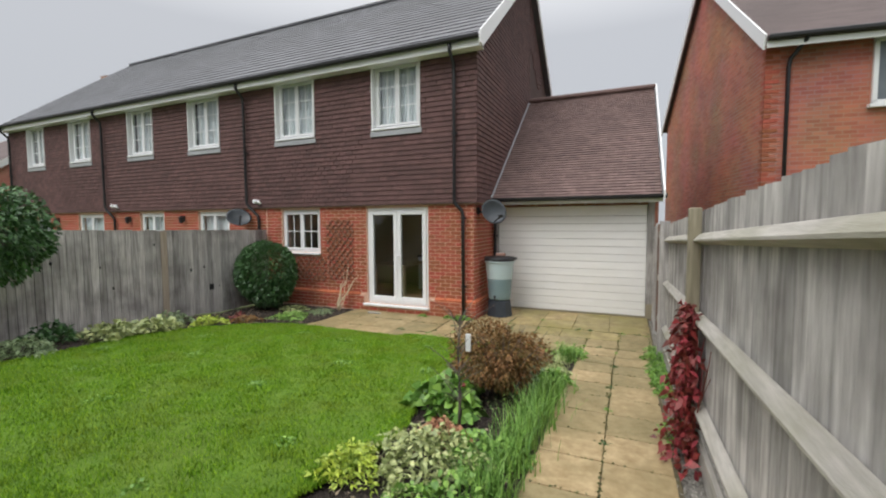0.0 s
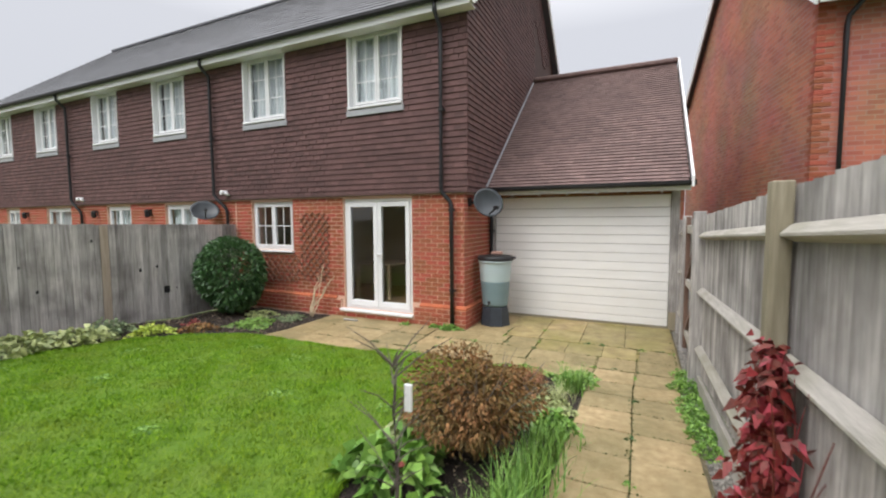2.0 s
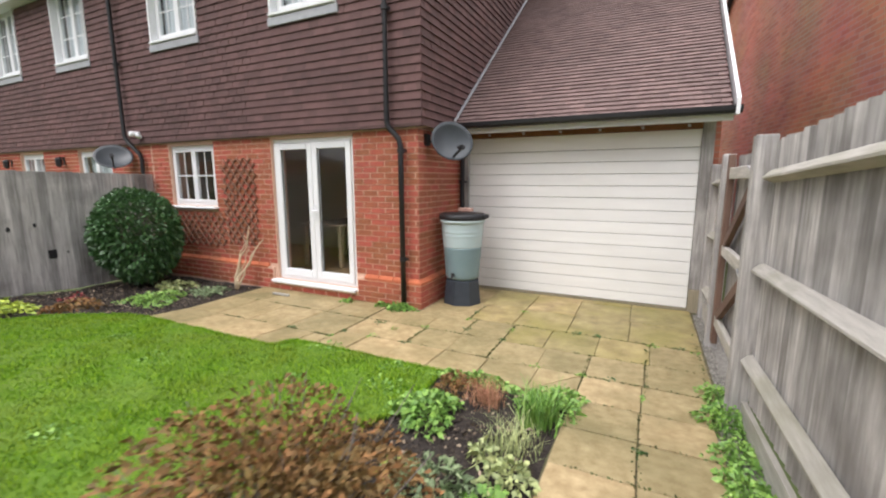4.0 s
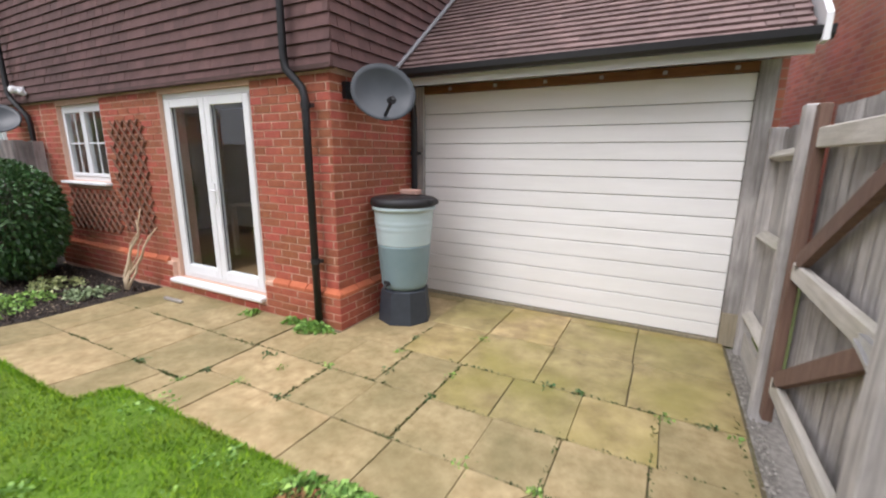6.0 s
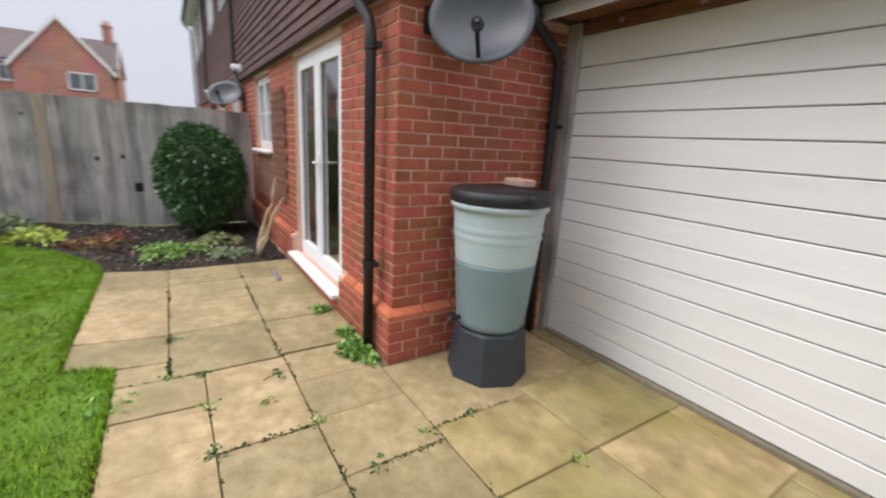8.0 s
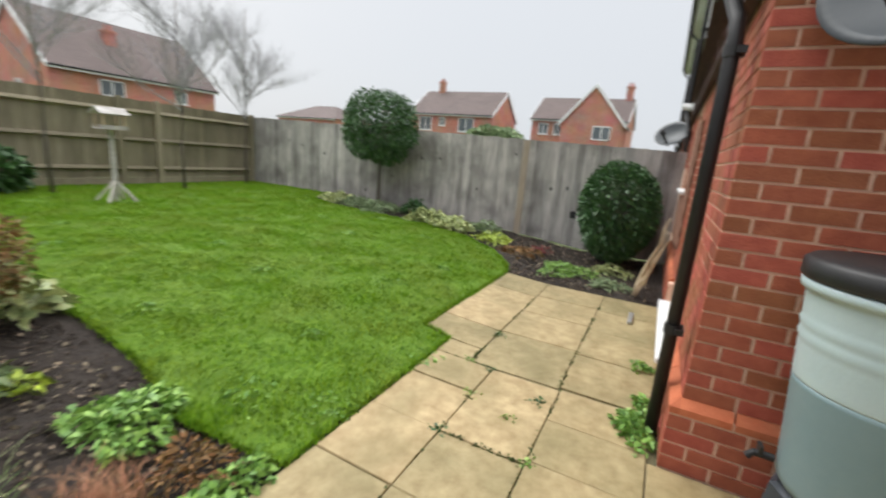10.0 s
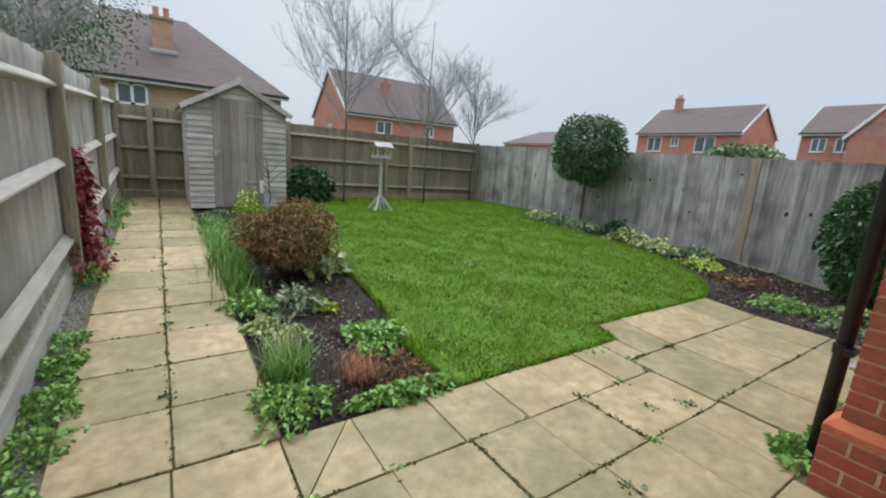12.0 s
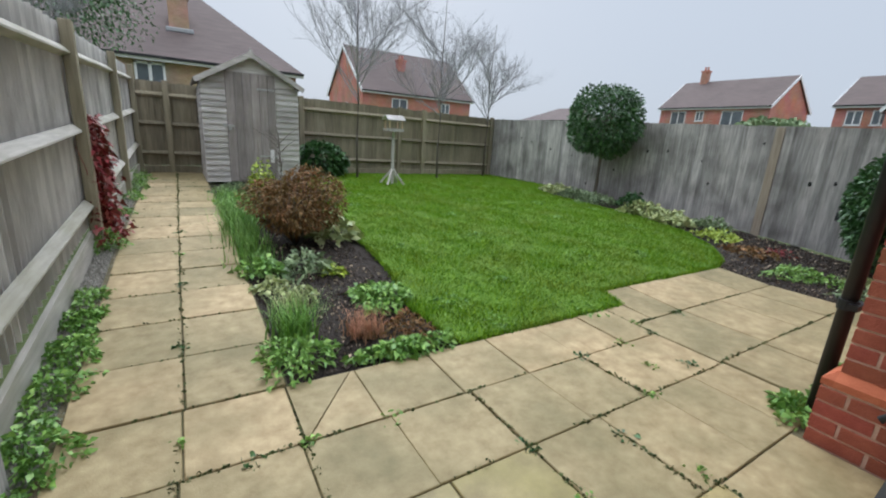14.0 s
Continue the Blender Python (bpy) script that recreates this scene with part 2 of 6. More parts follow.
M_MOSS = leafy("joint_moss_leaf", (0.05, 0.075, 0.02), (0.10, 0.13, 0.04), 0.8, 0.4)
M_LITTER = leafy("dead_leaf", (0.22, 0.17, 0.11), (0.40, 0.33, 0.23), 0.8, 0.4)
M_BARK = surface("bark", (0.10, 0.085, 0.07), (0.20, 0.175, 0.15), 20, 0.9, 0.5, stretch=(3, 3, 0.6), stain=0.3)
# twigs of the bare trees: haze is put into the pale blue-grey colour
M_TWIG = surface("haze_paled_twig", (0.32, 0.32, 0.34), (0.44, 0.44, 0.46), 20, 0.9, 0.2, stain=0.2)
M_PALEWOOD = surface("pale_stem_wood", (0.50, 0.38, 0.24), (0.66, 0.54, 0.38), 18, 0.85, 0.4, stretch=(3, 3, 0.6), stain=0.3)
M_TRELLIS = surface("trellis_wood", (0.17, 0.085, 0.055), (0.28, 0.15, 0.10), 10, 0.85, 0.3, stain=0.3)
M_BUTTL = surface("pale_green_grey_plastic", (0.42, 0.53, 0.55), (0.48, 0.59, 0.61), 6, 0.45, 0.06, stain=0.15, stain_scale=3)
M_BUTTD = surface("dark_green_grey_plastic", (0.16, 0.24, 0.26), (0.20, 0.285, 0.305), 6, 0.45, 0.06, stain=0.15, stain_scale=3)
M_NAVY = surface("dark_blue_grey_plastic", (0.025, 0.033, 0.045), (0.04, 0.05, 0.065), 10, 0.5, 0.1, stain=0.2)
M_DISH = surface("grey_dish_paint", (0.05, 0.058, 0.066), (0.068, 0.078, 0.087), 5, 0.4, 0.03, stain=0.1)
M_METAL = surface("galvanised_metal", (0.45, 0.46, 0.47), (0.6, 0.61, 0.62), 20, 0.4, 0.1, metallic=0.8)
M_GLASS = pane_glass("window_glass")
M_CURTAIN = surface("net_curtain", (0.60, 0.64, 0.66), (0.74, 0.77, 0.78), 7, 0.9, 0.3, stretch=(6, 6, 0.2), stain=0.15)
M_ROOM = surface("beige_room_wall", (0.52, 0.43, 0.27), (0.58, 0.49, 0.32), 3, 0.9, 0.05)
M_FLOOR = surface("room_oak_floor", (0.30, 0.17, 0.07), (0.42, 0.26, 0.12), 6, 0.5, 0.1, stretch=(1, 6, 1))
M_RBRICK = brickwork("neighbour_brickwork", (0.34, 0.10, 0.06), (0.46, 0.16, 0.095), (0.36, 0.20, 0.15))
M_FBRICK = brickwork("far_brickwork", (0.42, 0.15, 0.10), (0.52, 0.21, 0.15), (0.48, 0.30, 0.25))
M_OBRICK = brickwork("orange_brickwork", (0.33, 0.205, 0.13), (0.42, 0.27, 0.175), (0.45, 0.34, 0.26))
M_FROOF = surface("far_roof_tile", (0.095, 0.070, 0.067), (0.135, 0.10, 0.095), 1.5, 0.8, 0.3, stretch=(1, 1, 6), stain=0.3, stain_scale=0.4)
M_DARKGLASS = surface("dark_window_glass", (0.10, 0.12, 0.14), (0.16, 0.18, 0.20), 2, 0.08, 0.0, stain=0.1)
M_PINKSTONE = surface("pink_brick_piece", (0.50, 0.30, 0.24), (0.6, 0.38, 0.31), 12, 0.9, 0.3)


# ---- building helpers ----
def mesh_ob(name, verts, faces, material, parent=None, smooth=False):
    me = bpy.data.meshes.new(name)
    me.from_pydata([tuple(v) for v in verts], [], faces)
    me.materials.append(material)
    if smooth:
        me.polygons.foreach_set("use_smooth", [True] * len(me.polygons))
    me.update()
    ob = new(name, me)
    ob.parent = parent
    return ob


def part(name, bm, material, parent=None, label="", smooth=False):
    me = bpy.data.meshes.new(name)
    bmesh.ops.recalc_face_normals(bm, faces=bm.faces)
    bm.to_mesh(me)
    bm.free()
    me.materials.append(material)
    if smooth:
        me.polygons.foreach_set("use_smooth", [True] * len(me.polygons))
    ob = new(name, me)
    ob.parent = parent
    if label:
        ob["label"] = label
    return ob


def piece(name, me, m, parent):
    ob = new(name, me)
    ob.parent = parent
    ob.matrix_basis = m
    return ob


def thing(name, label, category, group="", at=(0, 0, 0), kind=""):
    ob = new(name)
    ob.empty_display_size = 0.1
    ob.location = at
    return tagged(ob, label, category, group, kind)


def box(bm, x0, x1, y0, y1, z0, z1, bevel=0.0, m=None):
    mat = Matrix.LocRotScale(((x0 + x1) / 2, (y0 + y1) / 2, (z0 + z1) / 2), None, (abs(x1 - x0), abs(y1 - y0), abs(z1 - z0)))
    made = bmesh.ops.create_cube(bm, size=1, matrix=(m @ mat) if m else mat)
    if bevel:
        edges = {e for v in made["verts"] for e in v.link_edges}
        bmesh.ops.bevel(bm, geom=list(edges), offset=bevel, segments=1, affect="EDGES")
    return made


def boxes(name, rows, material, parent=None, bevel=0.0, label=""):
    bm = bmesh.new()
    for r in rows:
        box(bm, *r, bevel=bevel)
    return part(name, bm, material, parent, label)


def bar(bm, a, b, w, d=None):
    """A square bar from a to b."""
    a, b = Vector(a), Vector(b)
    q = (b - a).to_track_quat("Z", "Y").to_matrix().to_4x4()
    box(bm, -w / 2, w / 2, -(d or w) / 2, (d or w) / 2, 0, (b - a).length, m=Matrix.Translation(a) @ q)


def tube(bm, points, radius, sides=10, taper=None):
    """A round tube along points."""
    rings = []
    for i, p in enumerate(points):
        p = Vector(p)
        before, after = Vector(points[max(i - 1, 0)]), Vector(points[min(i + 1, len(points) - 1)])
        q = (after - before).to_track_quat("Z", "Y")
        r = radius if taper is None else radius + (taper - radius) * i / (len(points) - 1)
        rings.append([bm.verts.new(p + q @ Vector((r * math.cos(2 * math.pi * k / sides), r * math.sin(2 * math.pi * k / sides), 0))) for k in range(sides)])
    for a, b in zip(rings, rings[1:]):
        for k in range(sides):
            bm.faces.new((a[k], a[(k + 1) % sides], b[(k + 1) % sides], b[k]))
    bm.faces.new(rings[0][::-1])
    bm.faces.new(rings[-1])


def lathe(bm, profile, sides=40, m=None):
    """A turned shape from (radius, height) pairs."""
    rings = [[bm.verts.new((m or Matrix()) @ Vector((r * math.cos(2 * math.pi * k / sides), r * math.sin(2 * math.pi * k / sides), z))) for k in range(sides)] for r, z in profile]
    for a, b in zip(rings, rings[1:]):
        for k in range(sides):
            bm.faces.new((a[k], a[(k + 1) % sides], b[(k + 1) % sides], b[k]))
    bm.faces.new(rings[0][::-1])
    bm.faces.new(rings[-1])


def prism(bm, outline, m, length):
    """An outline in the local xz plane, drawn out along local y."""
    a = [bm.verts.new(m @ Vector((x, 0, z))) for x, z in outline]
    b = [bm.verts.new(m @ Vector((x, length, z))) for x, z in outline]
    k = len(outline)
    bm.faces.new(a)
    bm.faces.new(b[::-1])
    for i in range(k):
        bm.faces.new((a[i], b[i], b[(i + 1) % k], a[(i + 1) % k]))


def gz(y):
    """The height of the garden, which rises away from the house."""
    return float(np.interp(y, [-1.7, 0.0, 1.5, 3.0, 4.2, 5.3, 6.2, 6.6], [0.29, 0.30, 0.28, 0.24, 0.18, 0.11, 0.04, 0.0]))


CUBE_F = [(0, 3, 2, 1), (4, 5, 6, 7), (0, 1, 5, 4), (1, 2, 6, 5), (2, 3, 7, 6), (3, 0, 4, 7)]


def block_mesh(name, w, h, d, material, wedge=0.0):
    """A block w wide (x), d deep (towards -y), h high; its lower edge may lean out by wedge."""
    me = bpy.data.meshes.new(name)
    e = 0.003
    me.from_pydata([(0, 0, 0), (w, 0, 0), (w, -d - wedge, 0), (0, -d - wedge, 0), (0, 0, h), (w, 0, h), (w - e, -d, h - e), (e, -d, h - e)],
                   [], [(0, 3, 2, 1)[::-1], (4, 5, 6, 7), (0, 1, 5, 4)[::-1], (1, 2, 6, 5)[::-1], (2, 3, 7, 6)[::-1], (3, 0, 4, 7)[::-1]])
    bm = bmesh.new()
    bm.from_mesh(me)
    bmesh.ops.recalc_face_normals(bm, faces=bm.faces)
    bm.to_mesh(me)
    bm.free()
    me.materials.append(material)
    return me


def field(name, joined_name, m, cells, material, parent, near, d, wedge=0.0, limit=300):
    """Pieces laid on a plane. m: plane's pose (x along, z up the plane, -y outwards). cells: (x, z, w, h). Those nearest to near are single pieces, the rest one mesh."""
    near = m.inverted() @ Vector(near)
    cells = sorted(cells, key=lambda c: (c[0] - near.x) ** 2 + (c[1] - near.z) ** 2)
    shared = {}
    rng = random.Random(7)
    for x, z, w, h in cells[:limit]:
        key = (round(w, 2), round(h, 3))
        if key not in shared:
            shared[key] = block_mesh(name, key[0], key[1], d, material, wedge)
        piece(name, shared[key], m @ pose(x, rng.uniform(-0.0015, 0.0015), z, 0, rng.uniform(-0.25, 0.25), 0), parent)
    verts, faces = [], []
    for x, z, w, h in cells[limit:]:
        k, j = len(verts), rng.uniform(-0.0015, 0.0015)
        e = 0.003
        verts += [m @ Vector(p) for p in ((x, j, z), (x + w, j, z), (x + w, j - d - wedge, z), (x, j - d - wedge, z), (x, j, z + h), (x + w, j, z + h), (x + w - e, j - d, z + h - e), (x + e, j - d, z + h - e))]
        faces += [tuple(k + i for i in f) for f in ((0, 1, 2, 3), (4, 7, 6, 5), (1, 5, 6, 2), (3, 2, 6, 7), (0, 3, 7, 4), (0, 4, 5, 1))]
    if verts:
        ob = mesh_ob(joined_name, verts, faces, material, parent)
        tagged(ob, kind="stuff")


def courses(x0, x1, z0, z1, w, h, gap, holes=(), inside=None, jitter=0.0):
    """Half-bonded cells over a rectangle, with holes (x0, x1, z0, z1) and an outline test."""
    out, row, z = [], 0, z0
    while z + h * 0.6 < z1:
        hh = min(h, z1 - z) - gap
        x = x0 - (w / 2 if row % 2 else 0)
        while x < x1:
            spans = [(max(x, x0), min(x + w, x1) - gap)]
            for hx0, hx1, hz0, hz1 in holes:
                if z + hh > hz0 + 0.01 and z < hz1 - 0.01:
                    spans = [s for a, b in spans for s in ((a, min(b, hx0 - gap / 2)), (max(a, hx1 + gap / 2), b)) if s[1] - s[0] > 0.02]
            for a, b in spans:
                if b - a > 0.02 and (inside is None or inside((a + b) / 2, z + hh / 2)):
                    out.append((a, z, b - a, hh))
            x += w
        z += h
        row += 1
    return out


# ---- ground ----
def ground_sheet():
    ys = [-400, -150, -60, -25, -8, -3] + [-1.7 + 0.25 * i for i in range(36)] + [8, 9, 12, 25, 60, 150, 400]
    xs = [-400, -150, -60, -25, -12, -8, -6, -4, -2, 0, 2, 6, 12, 25, 60, 150, 400]
    verts = [(x, y, gz(y) - 0.06) for y in ys for x in xs]
    n = len(xs)
    faces = [(j * n + i, j * n + i + 1, (j + 1) * n + i + 1, (j + 1) * n + i) for j in range(len(ys) - 1) for i in range(n - 1)]
    tagged(mesh_ob("ground", verts, faces, M_GROUND), "rough green ground around the houses and gardens", "ground", kind="structure")


ground_sheet()
LAWN = [(-7.68, -1.62), (-7.62, 0.9), (-6.75, 1.3), (-6.5, 2.2), (-6.48, 3.2), (-6.55, 4.2), (-6.35, 5.1), (-5.95, 5.7), (-5.45, 6.08), (-5.12, 6.19), (-3.06, 6.19), (-3.02, 6.455),
        (-1.36, 6.455), (-1.27, 5.9), (-1.42, 5.2), (-1.47, 4.5), (-1.47, 3.7), (-1.33, 3.2), (-1.34, 2.6), (-1.5, 2.1), (-1.35, 1.3), (-1.0, 0.6), (-0.9, 0.16), (-2.0, 0.16), (-2.0, -1.62)]


def in_lawn(x, y, poly=LAWN):
    hit = False
    for (x0, y0), (x1, y1) in zip(poly, poly[1:] + poly[:1]):
        if (y0 > y) != (y1 > y) and x < x0 + (y - y0) / (y1 - y0) * (x1 - x0):
            hit = not hit
    return hit


def carpet(name, poly, lift, material, step, rough):
    """A sheet over an outline that follows the slope of the garden."""
    bm = bmesh.new()
    bm.faces.new([bm.verts.new((x, y, 0)) for x, y in poly])
    y = math.floor(min(p[1] for p in poly)) + 0.001
    while y < max(p[1] for p in poly):
        bmesh.ops.bisect_plane(bm, geom=bm.verts[:] + bm.edges[:] + bm.faces[:], plane_co=(0, y, 0), plane_no=(0, 1, 0))
        y += step
    x = math.floor(min(p[0] for p in poly)) + 0.001
    while x < max(p[0] for p in poly):
        bmesh.ops.bisect_plane(bm, geom=bm.verts[:] + bm.edges[:] + bm.faces[:], plane_co=(x, 0, 0), plane_no=(1, 0, 0))
        x += step
    for v in bm.verts:
        v.co.z = gz(v.co.y) + lift + rough * noise.noise(v.co * 3.1) + rough * 0.6 * noise.noise(v.co * 9.0)
    return part(name, bm, material, smooth=True)


tagged(carpet("lawn", LAWN, 0.004, M_TURF, 0.25, 0.012), "mown green garden lawn with mossy yellow patches", "lawn", kind="structure")
tagged(carpet("flower_bed_soil", [(-0.28, 6.45), (-1.5, 6.45), (-1.7, 5), (-1.7, 2.2), (-1.5, 0.2), (-0.3, 0.2)], -0.032, M_SOIL, 0.12, 0.03), "dark bare soil of the bed beside the path", "flower bed", kind="structure")
tagged(carpet("border_soil", [(-7.72, 0.7), (-6.2, 0.7), (-6.2, 5.0), (-5.1, 6.1), (-5.1, 7.96), (-7.72, 7.96)], -0.034, M_SOIL, 0.15, 0.03), "dark soil border along the fence and house wall", "flower bed", kind="structure")
tagged(carpet("gravel_strip", [(0.6, -1.65), (0.92, -1.65), (0.92, 9.3), (0.6, 9.3)], -0.03, M_GRAVEL, 0.1, 0.015), "pale grey gravel strip beside the path", "gravel", kind="structure")
tagged(carpet("paving_bed", [(-5.12, 6.2), (-3.03, 6.2), (-3.03, 6.47), (-0.28, 6.47), (-0.28, -1.65), (0.66, -1.65), (0.66, 6.9), (0.72, 6.9), (0.72, 9.4), (-2.36, 9.4), (-2.36, 7.97), (-5.12, 7.97)], -0.014, M_JOINT, 0.5, 0.003), "dark soil and moss between the paving slabs", "paving", kind="structure")


# ---- the terrace ----
def wall_boxes(x0, x1, y0, y1, z0, z1, holes):
    """Boxes that make a wall along x with holes (x0, x1, z0, z1) through it."""
    rows, x = [], x0
    for hx0, hx1, hz0, hz1 in sorted(holes):
        rows.append((x, hx0, y0, y1, z0, z1))
        if hz0 > z0:
            rows.append((hx0, hx1, y0, y1, z0, hz0))
        if hz1 < z1:
            rows.append((hx0, hx1, y0, y1, hz1, z1))
        x = hx1
    rows.append((x, x1, y0, y1, z0, z1))
    return rows


def window(parent, x0, x1, z0, z1, y, lights, bars, sill=True, apron=False, curtain=True):
    """A white casement window: frame, sashes, glazing bars, panes, sill."""
    f, s = 0.055, 0.045
    frame_ob = boxes("window", [(x0, x0 + f, y, y + 0.07, z0, z1), (x1 - f, x1, y, y + 0.07, z0, z1), (x0 + f, x1 - f, y, y + 0.07, z0, z0 + f), (x0 + f, x1 - f, y, y + 0.07, z1 - f, z1)], M_UPVC, parent, 0.006, "white plastic casement window frame")
    n = lights
    w = (x1 - x0 - 2 * f) / n
    for i in range(n):
        a, b = x0 + f + i * w + 0.004, x0 + f + (i + 1) * w - 0.004
        p, q = z0 + f + 0.004, z1 - f - 0.004
        boxes("sash", [(a, a + s, y - 0.015, y + 0.05, p, q), (b - s, b, y - 0.015, y + 0.05, p, q), (a + s, b - s, y - 0.015, y + 0.05, p, p + s), (a + s, b - s, y - 0.015, y + 0.05, q - s, q)], M_UPVC, frame_ob, 0.005)
        pane = boxes("pane", [(a + s - 0.004, b - s + 0.004, y + 0.016, y + 0.022, p + s - 0.004, q - s + 0.004)], M_GLASS, frame_ob)
        pane.visible_shadow = False
        if bars:
            rows = [(a + s, b - s, y + 0.006, y + 0.015, zc - 0.009, zc + 0.009) for zc in (p + (q - p) * 0.5,)] if bars == 1 else [(a + s, b - s, y + 0.006, y + 0.015, p + (q - p) * k / 3 - 0.009, p + (q - p) * k / 3 + 0.009) for k in (1, 2)]
            xc = (a + b) / 2
            rows.append((xc - 0.008, xc + 0.008, y + 0.005, y + 0.0145, p + s, q - s))
            boxes("glazing_bar", rows, M_UPVC, frame_ob)
    if sill:
        boxes("window_sill", [(x0 - 0.03, x1 + 0.03, y - 0.14, y + 0.03, z0 - 0.04, z0 - 0.002)], M_UPVC, frame_ob, 0.008)
    if curtain:
        verts, faces = [], []
        n = 60
        for i in range(n + 1):
            x = x0 + 0.03 + (x1 - x0 - 0.06) * i / n
            yy = y + 0.14 + 0.018 * math.sin(i * 1.1) + 0.01 * math.sin(i * 0.37 + x0)
            verts += [(x, yy, z0 + 0.02), (x, yy, z1 - 0.02)]
        faces = [(2 * i, 2 * i + 2, 2 * i + 3, 2 * i + 1) for i in range(n)]
        mesh_ob("curtain", verts, faces, M_CURTAIN, frame_ob, True)["label"] = "white net curtain in soft folds"
    return frame_ob


terrace = thing("terraced_house", "red brick terrace with brown hung tiles and grey slate roof", "house")
UP = [(-4.66, -3.52), (-7.33, -6.17), (-10.36, -9.20), (-12.94, -11.82), (-15.92, -14.78), (-18.46, -17.4)]
DOWN = [(-7.28, -6.14, 1.21, 2.2), (-10.2, -9.05, 0.2, 2.2), (-12.66, -11.6, 1.21, 2.2), (-15.8, -14.45, 0.2, 2.2), (-18.3, -17.45, 1.21, 2.2)]
DOOR = (-4.88, -3.40, 0.15, 2.21)
LEFT = -19.7
lower = boxes("brick_wall", wall_boxes(LEFT, -2.418, 8.006, 8.28, -0.1, 2.3, [DOOR] + DOWN), M_MORTAR, terrace)
boxes("return_wall", [(-2.68, -2.418, 8.281, 9.5, -0.1, 2.3)], M_MORTAR, terrace)
upper = boxes("tile_hung_wall", wall_boxes(LEFT, -2.35, 7.955, 8.28, 2.301, 5.3, [(a, b, 3.79, 5.21) for a, b in UP]), M_BACKING, terrace)
bm = bmesh.new()
prism(bm, [(7.955, 2.301), (16.45, 2.301), (16.45, 5.3), (12.2, 8.66), (7.955, 5.3)], Matrix.Rotation(radians(90), 4, "Z") @ Matrix.Translation((0, 2.35, 0)), 0.24)
gable = part("gable_wall", bm, M_BACKING, terrace)
gable.location.x = 0.0
boxes("tile_soffit", [(LEFT, -2.345, 7.93, 8.0, 2.262, 2.298)], M_BACKING, terrace)

# white reveals and lead aprons of the upper windows
for i, (a, b) in enumerate(UP):
    win = window(terrace, a + 0.03, b - 0.03, 3.85, 5.15, 8.03, 2, 2, sill=True)
    boxes("reveal", [(a, a + 0.03, 7.915, 8.1, 3.79, 5.21), (b - 0.03, b, 7.915, 8.1, 3.79, 5.21), (a + 0.03, b - 0.03, 7.915, 8.1, 5.15, 5.21)], M_UPVC, win, 0.004)
    boxes("lead_apron", [(a - 0.03, b + 0.03, 7.912, 7.935, 3.69, 3.795)], M_LEAD, win, 0.004, "dull grey lead apron")
for k, (a, b, c, d) in enumerate(DOWN):
    window(terrace, a, b, c, d, 8.06, 2, 1 if c > 1 else 0, sill=c > 1, curtain=k != 0)

# french door
def french_door(x0, x1, z0, z1, y):
    f, s = 0.06, 0.085
    door = boxes("french_door", [(x0, x0 + f, y, y + 0.08, z0, z1), (x1 - f, x1, y, y + 0.08, z0, z1), (x0 + f, x1 - f, y, y + 0.08, z1 - f, z1), (x0 + f, x1 - f, y, y + 0.08, z0, z0 + 0.05)], M_UPVC, terrace, 0.006, "white glazed double door, shut")
    xm = (x0 + x1) / 2
    for a, b in ((x0 + f + 0.004, xm - 0.003), (xm + 0.003, x1 - f - 0.004)):
        p, q = z0 + 0.055, z1 - f - 0.004
        boxes("door_leaf", [(a, a + s, y - 0.02, y + 0.05, p, q), (b - s, b, y - 0.02, y + 0.05, p, q), (a + s, b - s, y - 0.02, y + 0.05, p, p + 0.11), (a + s, b - s, y - 0.02, y + 0.05, q - s, q)], M_UPVC, door, 0.006)
        boxes("door_pane", [(a + s - 0.004, b - s + 0.004, y + 0.012, y + 0.02, p + 0.106, q - s + 0.004)], M_GLASS, door).visible_shadow = False
        boxes("gasket", [(a + s, a + s + 0.006, y + 0.004, y + 0.0115, p + 0.11, q - s), (b - s - 0.006, b - s, y + 0.004, y + 0.0115, p + 0.11, q - s)], M_BLACK, door)
    boxes("door_sill", [(x0 - 0.06, x1 + 0.03, y - 0.15, y + 0.02, z0 - 0.045, z0 - 0.002)], M_UPVC, door, 0.008)
    bm = bmesh.new()
    box(bm, xm + 0.012, xm + 0.048, y - 0.034, y - 0.021, 1.05, 1.28, 0.004)
    tube(bm, [(xm + 0.03, y - 0.03, 1.2), (xm + 0.03, y - 0.075, 1.2), (xm + 0.05, y - 0.082, 1.2), (xm + 0.15, y - 0.08, 1.205)], 0.011)
    part("door_handle", bm, M_UPVC, door, "white lever handle")


french_door(*DOOR, 8.05)
# the room behind the glass
boxes("floor_room", [(-8.0, -2.69, 8.29, 12.2, 0.02, 0.12)], M_FLOOR, None)
tagged(bpy.data.objects["floor_room"], "oak-coloured floor of the room indoors", "floor", kind="structure")
for nm, r in (("wall_room_back", (-8.0, -2.69, 10.9, 11.0, 0.0, 2.45)), ("wall_room_left", (-8.1, -8.0, 8.29, 12.3, 0.0, 2.45)), ("wall_room_right", (-2.688, -2.6, 9.51, 12.3, 0.0, 2.45))):
    tagged(boxes(nm, [r], M_ROOM), "plain beige painted wall of the room indoors", "wall", kind="structure")
tagged(boxes("ceiling_room", [(-8.1, -2.6, 8.29, 12.3, 2.45, 2.55)], M_UPVC), "white ceiling of the room indoors", "ceiling", kind="structure")


